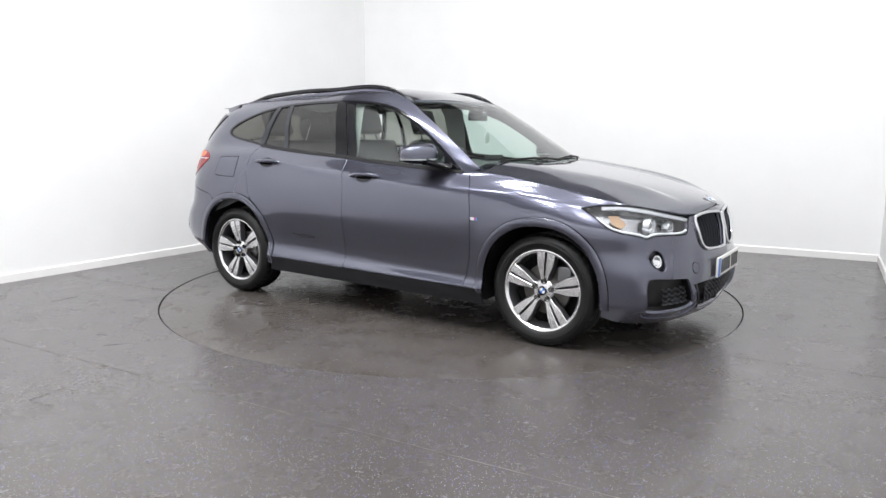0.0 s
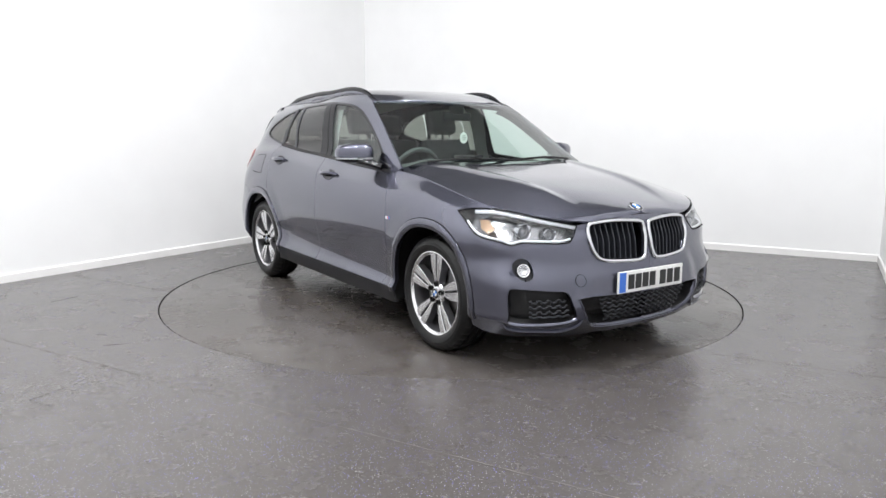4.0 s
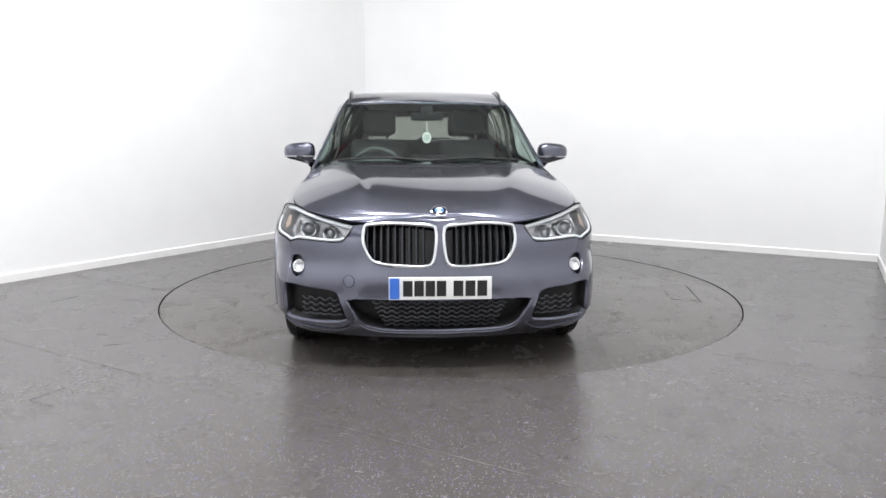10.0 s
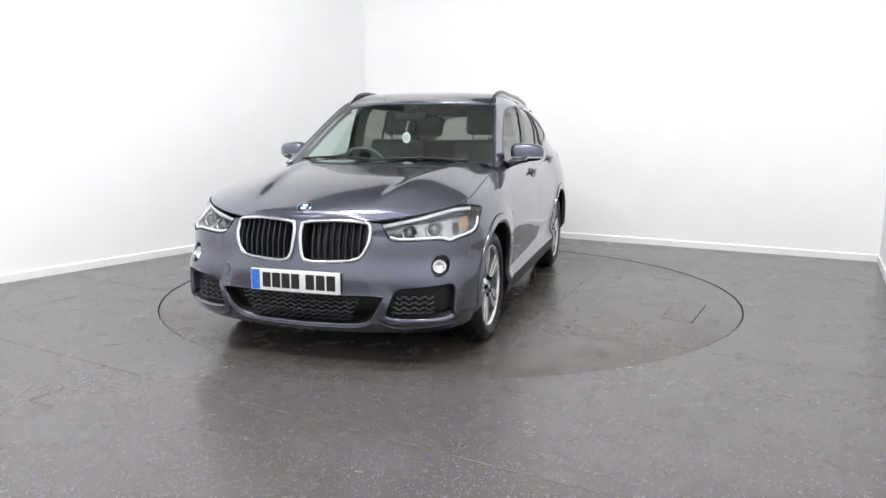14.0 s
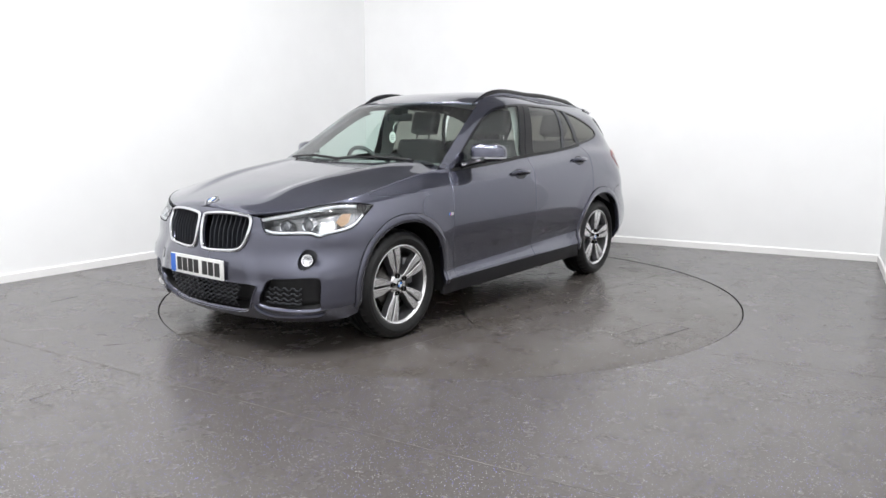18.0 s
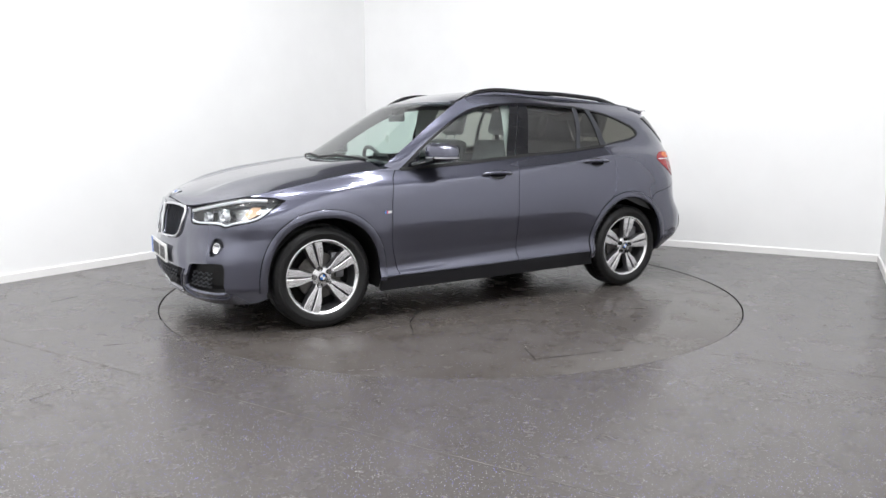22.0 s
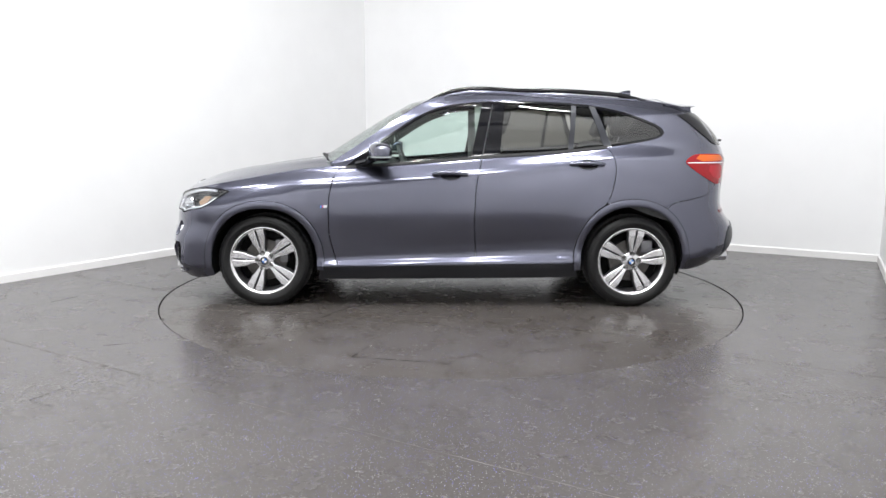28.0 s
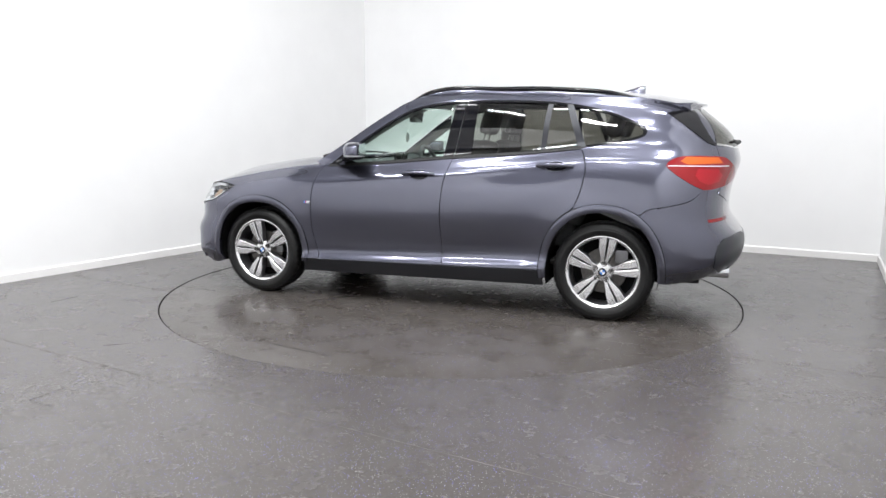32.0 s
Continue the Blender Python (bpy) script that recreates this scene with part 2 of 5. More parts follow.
ROW_XR = [-2.05, -2.165, -2.20, -2.23, -2.238, -2.222, -2.14, -2.135, -2.17, -2.182, -2.165, -2.085, -1.97, -1.88]
# how full the corners are: powers along and across, row by row
FRONT_P = [7.0, 8.5, 9.0, 9.0, 9.0, 8.5, 7.0, 6.5, 6.2, 6.0, 5.0, 4.5, 4.0, 4.0]
FRONT_M = [1.7, 1.6, 1.5, 1.5, 1.5, 1.45, 1.4, 1.35, 1.35, 1.4, 1.6, 1.8, 2.0, 2.0]
REAR_P = [5.0, 5.5, 6.0, 6.5, 6.5, 6.5, 6.5, 6.0, 5.0, 4.8, 5.0, 5.0, 6.0, 6.0]
REAR_M = [2.2] * 14
PSI = np.linspace(0.0, math.pi / 2, 3001)


def corner_radius(p, m):
    """Radius at each angle of the curve x^p + y^m = 1."""
    c, q = np.abs(np.cos(PSI)), np.abs(np.sin(PSI))
    lo, hi = np.full(len(PSI), 0.5), np.full(len(PSI), 1.6)
    for _ in range(40):
        r = (lo + hi) / 2
        big = (r * c) ** p + (r * q) ** m > 1
        lo, hi = np.where(big, lo, r), np.where(big, r, hi)
    return (lo + hi) / 2


FRONT_R = [corner_radius(p, m) for p, m in zip(FRONT_P, FRONT_M)]
REAR_R = [corner_radius(p, m) for p, m in zip(REAR_P, REAR_M)]


def rows_at(s):
    """The rows' x, y, z at s, each of shape rows x points."""
    s = np.atleast_1d(np.asarray(s, float))
    psi = np.where(s < 1, s, np.where(s > 3.4, 4.4 - s, 1.0)) * math.pi / 2
    c, q = np.abs(np.cos(psi)), np.sin(psi)
    xs, ys, zs = [], [], []
    for z, w, xf, xr, rf, rr in zip(ROW_Z, ROW_W, ROW_XF, ROW_XR, FRONT_R, REAR_R):
        r = np.where(s < 2, np.interp(np.abs(psi), PSI, rf), np.interp(np.abs(psi), PSI, rr))
        zs.append(hermite(SK, z, s))
        ys.append(hermite(SK, w, s) * r * q)
        xs.append(np.where(s <= 1, FX + (xf - FX) * r * c, np.where(s >= 3.4, -FX + (xr + FX) * r * c, FX - (s - 1))))
    return np.array(xs), np.array(ys), np.array(zs)


def body(s, z, lift=0.0):
    """The point of the body side at s and height z; negative s is the mirrored side."""
    s, z = np.broadcast_arrays(np.atleast_1d(np.asarray(s, float)), np.atleast_1d(np.asarray(z, float)))
    X, Y, Z = rows_at(np.abs(s))
    n = len(s)
    k = np.clip((Z < z).sum(0) - 1, 0, len(Z) - 2)
    idx = np.arange(n)
    h = np.diff(Z, axis=0)
    out = []
    for V in (X, Y):
        d = np.diff(V, axis=0) / h
        m = np.empty_like(V)
        m[1:-1] = (d[:-1] * h[1:] + d[1:] * h[:-1]) / (h[1:] + h[:-1])
        m[0], m[-1] = d[0], d[-1]
        hk = h[k, idx]
        t = (z - Z[k, idx]) / hk
        t2, t3 = t * t, t * t * t
        out.append((2 * t3 - 3 * t2 + 1) * V[k, idx] + (t3 - 2 * t2 + t) * hk * m[k, idx] + (-2 * t3 + 3 * t2) * V[k + 1, idx] + (t3 - t2) * hk * m[k + 1, idx])
    x, y = out
    y = y + flare(x, z)
    # the middle of the front bumper stands proud of its corners
    e = y - (0.40 + (0.58 - z) * 0.35)
    x = x + np.where(np.abs(s) < 1, 0.016 * (1 - smooth01(-0.05, 0.07, e)) * smooth01(0.30, 0.40, z) * (1 - smooth01(0.50, 0.66, z)), 0)
    return np.stack([x, np.where(s < 0, -y, y), z], -1)


ARCHES = ((1.325, 0.385, 0.397, 0.43, 0.444), (-1.322, 0.372, 0.415, 0.418, 0.463))


def flare(x, z):
    """How far the wheel arch lips stand out of the body side."""
    out = 0
    for cx, rx, rz, fx, fz in ARCHES:
        q = np.hypot((x - cx) / fx, (np.maximum(z, 0.20) - 0.33) / fz)
        out = out + 0.008 * (1 - smooth01(0.98, 1.32, q))
    return out


def FR(pts):
    """(s, z) of front points given as (half-width y, z)."""
    y, z = np.array([p[0] for p in pts], float), np.array([p[1] for p in pts], float)
    a, b = np.zeros(len(y)), np.full(len(y), 0.98)
    for _ in range(22):
        m = (a + b) / 2
        less = body(m, z)[:, 1] < y
        a, b = np.where(less, m, a), np.where(less, b, m)
    return [(float(p), float(q)) for p, q in zip(a, z)]


def at_y(y, z):
    """(s, z) of the front point at half-width y."""
    return FR([(y, z)])[0]


def at_x(x, z):
    """(s, z) of the body side point at length x."""
    return S([(x, z)])[0]


def clip_half(poly, axis, value, keep_less):
    out = []
    n = len(poly)
    for i in range(n):
        p, q = poly[i], poly[(i + 1) % n]
        a = (p[axis] <= value) if keep_less else (p[axis] >= value)
        b = (q[axis] <= value) if keep_less else (q[axis] >= value)
        if a:
            out.append(p)
        if a != b:
            t = (value - p[axis]) / (q[axis] - p[axis])
            r = [p[0] + t * (q[0] - p[0]), p[1] + t * (q[1] - p[1])]
            r[axis] = value
            out.append(tuple(r))
    return out


def simple_loops(cell):
    """A clipped cell without doubled points and back-tracking edges, cut where it touches itself."""
    pts = [(round(p[0], 5), round(p[1], 5)) for p in cell]
    again = True
    while again and len(pts) > 2:
        again = False
        for i in range(len(pts)):
            a, p, q = pts[i - 1], pts[i], pts[(i + 1) % len(pts)]
            ux, uy, vx, vy = p[0] - a[0], p[1] - a[1], q[0] - p[0], q[1] - p[1]
            if p == a or (abs(ux * vy - uy * vx) < 1e-10 and ux * vx + uy * vy < 0):
                del pts[i]
                again = True
                break
    out, stack = [], []
    for p in pts:
        if p in stack:
            k = stack.index(p)
            if len(stack) - k > 2:
                out.append(stack[k:])
            stack = stack[:k]
        stack.append(p)
    if len(stack) > 2:
        out.append(stack)
    return out


def sheet(polys, surf, du, dv, depth=0.012, lift=0.0, skip=None, flip=False):
    """Cut outlines out of a surface on a fine net: vertices, faces and normals, with a folded edge."""
    verts, faces, index = [], [], {}

    def vid(p):
        key = (round(p[0], 5), round(p[1], 5))
        if key not in index:
            index[key] = len(verts)
            verts.append(key)
        return index[key]
    for poly in polys:
        u0, u1 = min(p[0] for p in poly), max(p[0] for p in poly)
        i = math.floor(u0 / du)
        while i * du < u1:
            col = clip_half(clip_half(poly, 0, i * du, False), 0, (i + 1) * du, True)
            if len(col) > 2:
                v0, v1 = min(p[1] for p in col), max(p[1] for p in col)
                j = math.floor(v0 / dv)
                while j * dv < v1:
                    cell = clip_half(clip_half(col, 1, j * dv, False), 1, (j + 1) * dv, True)
                    for loop in simple_loops(cell):
                        ids = [vid(p) for p in loop]
                        if len(set(ids)) < 3:
                            continue
                        area = sum(verts[ids[a - 1]][0] * verts[ids[a]][1] - verts[ids[a]][0] * verts[ids[a - 1]][1] for a in range(len(ids)))
                        if abs(area) > 1e-8:
                            faces.append(ids if area > 0 else ids[::-1])
                    j += 1
            i += 1
    uv = np.array(verts)
    e = 2e-3
    P = surf(uv[:, 0], uv[:, 1])
    N = np.cross(surf(uv[:, 0] + e, uv[:, 1]) - surf(uv[:, 0] - e, uv[:, 1]), surf(uv[:, 0], uv[:, 1] + e) - surf(uv[:, 0], uv[:, 1] - e))
    N /= np.linalg.norm(N, axis=1)[:, None] + 1e-12
    if flip:
        N, faces = -N, [f[::-1] for f in faces]
    P = P + N * lift
    if depth:
        count = {}
        for f in faces:
            for a in range(len(f)):
                k = (f[a - 1], f[a])
                count[tuple(sorted(k))] = count.get(tuple(sorted(k)), []) + [k]
        P, N = list(P), list(N)
        extra = []
        for key, ks in count.items():
            if len(ks) != 1:
                continue
            a, b = ks[0]
            if skip and skip(verts[a]) and skip(verts[b]):
                continue
            side = np.cross(P[b] - P[a], N[a])
            side = side / (np.linalg.norm(side) + 1e-12)
            n0 = len(P)
            # a small rounded shoulder, then the fold
            for q in (a, b):
                P.append(P[q] - N[q] * 0.0)
                N.append((N[q] + side) / 1.414)
            for q in (a, b):
                P.append(P[q] - N[q] * depth)
                N.append(side)
            extra.append([n0, n0 + 2, n0 + 3, n0 + 1])
        faces = faces + extra
    return np.array(P), faces, np.array(N)


def panel(name, polys, surf, material, parent, du=0.03, dv=0.025, depth=0.012, lift=0.0, skip=None, side=0, label="", flip=False):
    """A cut panel. side 1: as drawn; -1: mirrored; 0: both halves in one mesh; 2: two parts, one on each side."""
    P, F, N = sheet(polys, surf, du, dv, depth, lift, skip, flip)
    Q, M = P * (1, -1, 1), N * (1, -1, 1)
    G = [f[::-1] for f in F]
    if side == 1:
        return mesh_part(name, P, F, material, parent, label, N)
    if side == -1:
        return mesh_part(name, Q, G, material, parent, label, M)
    if side == 2:
        return mesh_part(name, P, F, material, parent, label, N), mesh_part(name, Q, G, material, parent, label, M)
    n = len(P)
    return mesh_part(name, np.vstack([P, Q]), F + [[i + n for i in f] for f in G], material, parent, label, np.vstack([N, M]))


def arch_arc(k, a0, a1, n=24, grow=0.0, outer=False):
    """Points (x, z) round a wheel arch, angle from the front over the top to the rear."""
    cx, rx, rz, fx, fz = ARCHES[k]
    if outer:
        rx, rz = fx, fz
    out = []
    for i in range(n + 1):
        a = radians(a0 + (a1 - a0) * i / n)
        out.append((cx + (rx + grow) * math.copysign(abs(math.cos(a)) ** 0.9, math.cos(a)), 0.33 + (rz + grow) * abs(math.sin(a)) ** 0.95 * math.copysign(1, math.sin(a))))
    return out


def S(pts):
    """at_x for many points at once."""
    x, z = np.array([p[0] for p in pts], float), np.array([p[1] for p in pts], float)
    a, b = np.zeros(len(x)), np.full(len(x), 4.4)
    for _ in range(26):
        m = (a + b) / 2
        ahead = body(m, z)[:, 0] > x
        a, b = np.where(ahead, m, a), np.where(ahead, b, m)
    return [(float(p), float(q)) for p, q in zip(a, z)]


def inset(poly, d):
    """A closed 2D outline moved inwards."""
    n = len(poly)
    area = sum(poly[i - 1][0] * poly[i][1] - poly[i][0] * poly[i - 1][1] for i in range(n))
    k = 1 if area > 0 else -1
    out = []
    for i in range(n):
        a, b = poly[i - 1], poly[(i + 1) % n]
        dx, dy = b[0] - a[0], b[1] - a[1]
        l = math.hypot(dx, dy) + 1e-9
        out.append((poly[i][0] - k * dy / l * d, poly[i][1] + k * dx / l * d))
    return out


def mid_skip(p):
    return abs(p[0]) < 1e-4


# ---- the room ----
LD = Vector((0.5191, 0.8547, 0))
CORNER = Vector((-1.182, 4.320, 0))
RIGHT = Vector((4.30, 1.32, 0))
NEAR_L = CORNER - LD * 10.4
NEAR_R = RIGHT - Vector((0.46, 0.888, 0)) * 10.4
TOP = 4.3


def wall(name, a, b, z0, z1, thick, material, kind_label):
    d = (b - a).normalized()
    n = Vector((d.y, -d.x, 0))
    if n.dot(Vector((0, -1, 0)) - (a + b) / 2) < 0:
        n = -n
    bm = bmesh.new()
    base = [a - d * thick, b + d * thick, b + d * thick - n * thick, a - d * thick - n * thick]
    lo = [bm.verts.new(p + Vector((0, 0, z0))) for p in base]
    hi = [bm.verts.new(p + Vector((0, 0, z1))) for p in base]
    bm.faces.new(lo)
    bm.faces.new(hi)
    for i in range(4):
        bm.faces.new((lo[i], lo[(i + 1) % 4], hi[(i + 1) % 4], hi[i]))
    bmesh.ops.recalc_face_normals(bm, faces=bm.faces)
    ob = part(name, bm, material, smooth=False)
    return tagged(ob, kind_label, "wall", kind="structure"), n, d


RUNS = (("left", NEAR_L, CORNER), ("back", CORNER, RIGHT), ("right", RIGHT, NEAR_R), ("front", NEAR_R, NEAR_L))
for nm, a, b in RUNS:
    w, n, d = wall("wall_" + nm, a, b, 0.0, TOP, 0.12, WALL, "plain white painted studio wall")
    bm = bmesh.new()
    # skirting board with a rounded top
    prof = [(0.0, 0.0), (0.016, 0.0), (0.016, 0.064), (0.012, 0.072), (0.0, 0.075)]
    A = [bm.verts.new(a + n * p + Vector((0, 0, q))) for p, q in prof]
    B = [bm.verts.new(b + n * p + Vector((0, 0, q))) for p, q in prof]
    for i in range(len(prof)):
        bm.faces.new((A[i], A[(i + 1) % len(prof)], B[(i + 1) % len(prof)], B[i]))
    bmesh.ops.recalc_face_normals(bm, faces=bm.faces)
    tagged(part("baseboard_" + nm, bm, SKIRT, smooth=False), "white gloss skirting board along the wall", "skirting", kind="structure")

UX = (RIGHT - CORNER).normalized()

bm = bmesh.new()
box(bm, (-9.5, -11.0, 5.8), (9.5, 9.5, 6.0))
tagged(part("ceiling", bm, CEIL, smooth=False), "pale grey high ceiling of the hall over the studio", "ceiling", kind="structure")
for nm, lo, hi in (("hall_north", (-9.5, 9.4, 0), (9.5, 9.6, 5.8)), ("hall_south", (-9.5, -11.1, 0), (9.5, -10.9, 5.8)), ("hall_west", (-9.6, -11.0, 0), (-9.4, 9.5, 5.8)), ("hall_east", (9.4, -11.0, 0), (9.6, 9.5, 5.8))):
    bm = bmesh.new()
    box(bm, lo, hi)
    tagged(part("wall_" + nm, bm, HALL, smooth=False), "pale wall of the hall around the studio", "wall", kind="structure")

# floor with a round opening, turntable in it
RT = 2.238
PIT = Vector((0, 0.012, 0))
bm = bmesh.new()
ring, n = [], 128
for k in range(n):
    a = 2 * math.pi * k / n
    d = Vector((math.cos(a), math.sin(a), 0))
    ring.append((bm.verts.new(d * (RT + 0.007) + PIT), bm.verts.new(d * 12.0)))
for k in range(n):
    bm.faces.new((ring[k][0], ring[k][1], ring[(k + 1) % n][1], ring[(k + 1) % n][0]))
tagged(part("floor", bm, FLOOR, smooth=False), "dark grey speckled safety vinyl floor, slightly glossy", "floor", kind="structure")
bm = bmesh.new()
lathe(bm, [(0.0001, -0.12), (RT + 0.007, -0.12), (RT + 0.007, -0.003)], "z", 128, PIT)
bmesh.ops.recalc_face_normals(bm, faces=bm.faces)
tagged(part("turntable_pit", bm, GAP, smooth=False), "dark narrow gap round the turntable", "gap", kind="structure")

SEAM = mat("worn_weld_seam", (0.122, 0.110, 0.100), 0.5, grain=0.4, size=30)


def strip(name, a, b_, w, material, parent=None, z=0.0008, label=""):
    """A thin flat line on the floor from a to b."""
    a, b_ = Vector((*a, z)), Vector((*b_, z))
    d = (b_ - a).normalized()
    n = Vector((-d.y, d.x, 0)) * w / 2
    bm = bmesh.new()
    k = max(2, int((b_ - a).length / 0.05))
    rows = []
    for i in range(k + 1):
        p = a + (b_ - a) * i / k
        q = 0.6 + 0.4 * math.sin(i * 2.3) * math.sin(i * 0.7)
        rows.append((bm.verts.new(p + n * q), bm.verts.new(p - n * q)))
    for p, q in zip(rows, rows[1:]):
        bm.faces.new((p[0], p[1], q[1], q[0]))
    bmesh.ops.recalc_face_normals(bm, faces=bm.faces)
    return part(name, bm, material, parent, label, smooth=False)


for k, (a, b_) in enumerate((((-4.2, -0.75), (2.0, -4.24)), ((1.51, -1.77), (2.9, -2.50)), ((-2.26, -0.2), (-3.4, 0.45)))):
    tagged(strip("floor_seam", a, b_, 0.009, SEAM), "worn weld seam in the vinyl floor", "seam", kind="structure")
for a, b_, w in (((-1.98, -2.57), (-1.83, -2.65), 0.006), ((-1.98, -2.57), (-1.90, -2.40), 0.006), ((-2.98, -0.6), (-2.88, -0.40), 0.008), ((-2.06, -1.69), (-1.92, -1.64), 0.006)):
    tagged(strip("floor_scratch", a, b_, w, GAP), "thin dark scratch in the vinyl floor", "scratch", kind="structure")

turntable = empty("turntable")
tagged(turntable, "round turntable faced with scuffed grey vinyl, flush with floor", "turntable")
bm = bmesh.new()
lathe(bm, [(0.0001, 0.0), (RT - 0.013, 0.0), (RT - 0.007, -0.002), (RT - 0.007, -0.08)], "z", 160)
bmesh.ops.recalc_face_normals(bm, faces=bm.faces)
part("disc", bm, DISC, turntable)
HC = [(0.01, 1.765), (0.02, 1.985), (0.58, 1.87), (0.505, 1.675)]
for i, w in ((0, 0.003), (1, 0.011), (2, 0.009), (3, 0.003)):
    strip("hatch_joint", HC[i], HC[(i + 1) % 4], w, GAP, turntable)
STAIN = mat("dark_oil_stain", (0.012, 0.011, 0.01), 0.35)
for a, b_, w in (((0.95, 1.12), (0.80, 0.80), 0.010), ((0.80, 0.80), (0.66, 0.62), 0.016), ((0.66, 0.62), (0.56, 0.53), 0.05), ((0.62, 0.60), (0.64, 0.45), 0.03)):
    strip("oil_stain", a, b_, w, STAIN, turntable, 0.0012)
strip("weld_seam", (-1.9, 1.17), (2.1, 0.75), 0.007, SEAM, turntable)
random.seed(5)
CHIP = mat("pale_paint_chip", (0.7, 0.68, 0.62), 0.6)
for k in range(26):
    r, a = 2.1 * math.sqrt(random.random()), random.uniform(0, 2 * math.pi)
    x, y, d = r * math.cos(a), r * math.sin(a), random.uniform(0.006, 0.014)
    strip("debris", (x, y), (x + d, y + random.uniform(-0.01, 0.01)), random.uniform(0.004, 0.009), CHIP if k % 3 else STAIN, turntable, 0.0016)

# LED panels over the studio; last two are added, unseen fill for the walls
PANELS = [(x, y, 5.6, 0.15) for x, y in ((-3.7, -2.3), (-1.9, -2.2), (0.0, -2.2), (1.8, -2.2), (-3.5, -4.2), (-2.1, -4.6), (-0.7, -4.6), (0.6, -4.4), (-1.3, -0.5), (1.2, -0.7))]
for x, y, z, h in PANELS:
    lamp = empty("ceiling_and_fill_light")
    tagged(lamp, "bright rectangular white LED panel hanging overhead, switched on; two of ten added as fill", "ceiling light", "LED panels over the studio")
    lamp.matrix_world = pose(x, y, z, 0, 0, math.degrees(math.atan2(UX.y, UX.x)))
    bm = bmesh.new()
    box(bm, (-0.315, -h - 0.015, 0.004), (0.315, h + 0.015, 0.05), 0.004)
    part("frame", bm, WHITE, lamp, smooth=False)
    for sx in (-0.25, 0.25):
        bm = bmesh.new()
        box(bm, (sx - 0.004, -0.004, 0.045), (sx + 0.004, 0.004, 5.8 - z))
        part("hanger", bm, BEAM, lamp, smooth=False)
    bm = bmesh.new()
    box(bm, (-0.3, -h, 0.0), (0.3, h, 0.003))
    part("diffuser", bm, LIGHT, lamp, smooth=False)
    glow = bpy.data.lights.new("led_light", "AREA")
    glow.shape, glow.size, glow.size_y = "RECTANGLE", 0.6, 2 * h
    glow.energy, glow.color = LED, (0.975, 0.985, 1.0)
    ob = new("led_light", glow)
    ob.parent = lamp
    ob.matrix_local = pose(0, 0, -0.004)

# ---- the car ----
car = empty("car")
tagged(car, "dark grey metallic compact SUV with black roof rails and alloy wheels", "car")
# outlines in (s, z)
G = 0.0034
DOOR_F = [(0.775, 1.03), (0.785, 1.0), (0.82, 0.94), (0.85, 0.80), (0.855, 0.65), (0.85, 0.51), (0.80, 0.31)]
DOOR_B = [(-0.245, 1.09), (-0.225, 1.0), (-0.20, 0.88), (-0.19, 0.75), (-0.19, 0.60), (-0.20, 0.31)]
DOOR_R = [(-1.145, 1.17), (-1.18, 1.10), (-1.198, 1.01), (-1.175, 0.88), (-1.14, 0.78)]


def shifted(pts, dx):
    return [(x + dx, z) for x, z in pts]


def belt(x):
    return float(hermite([-1.6, -1.15, -0.83, -0.23, 0.18, 0.76, 1.2], [1.215, 1.156, 1.122, 1.08, 1.045, 1.008, 0.985], x))


def sill_line(x):
    return 0.305 + (0.80 - x) * 0.015


def along(f, x0, x1, n=12, dz=0.0):
    return [(x0 + (x1 - x0) * i / n, f(x0 + (x1 - x0) * i / n) + dz) for i in range(n + 1)]


LAMP_TOP = [at_y(0.444, 0.778), at_y(0.60, 0.814), at_y(0.70, 0.842)] + S([(1.78, 0.861), (1.67, 0.858), (1.565, 0.840)])
LAMP_BOT = S([(1.565, 0.840), (1.66, 0.785), (1.76, 0.725)]) + [at_y(0.822, 0.698), at_y(0.785, 0.683), at_y(0.735, 0.697), at_y(0.56, 0.69), at_y(0.495, 0.702), at_y(0.444, 0.778)]


def hood_s(s):
    """Height of the bonnet shut line at s."""
    return float(hermite([0.0, 0.12, 0.20, 0.32, 0.45, 0.62, 0.75, 1.0, 1.30, 1.50], [0.821, 0.816, 0.795, 0.798, 0.825, 0.868, 0.905, 0.972, 1.012, 1.03], s))


# front bumper, left half; holes are entered by a slit
def turn_of(poly):
    return sum(poly[i - 1][0] * poly[i][1] - poly[i][0] * poly[i - 1][1] for i in range(len(poly)))


def slit(outer, hole):
    """Join a hole to an outline by the shortest bridge."""
    if turn_of(outer) * turn_of(hole) > 0:
        hole = hole[::-1]
    best = min((math.hypot(p[0] - q[0], p[1] - q[1]), i, j) for i, p in enumerate(outer) for j, q in enumerate(hole))
    _, i, j = best
    return outer[:i + 1] + hole[j:] + hole[:j + 1] + outer[i:]


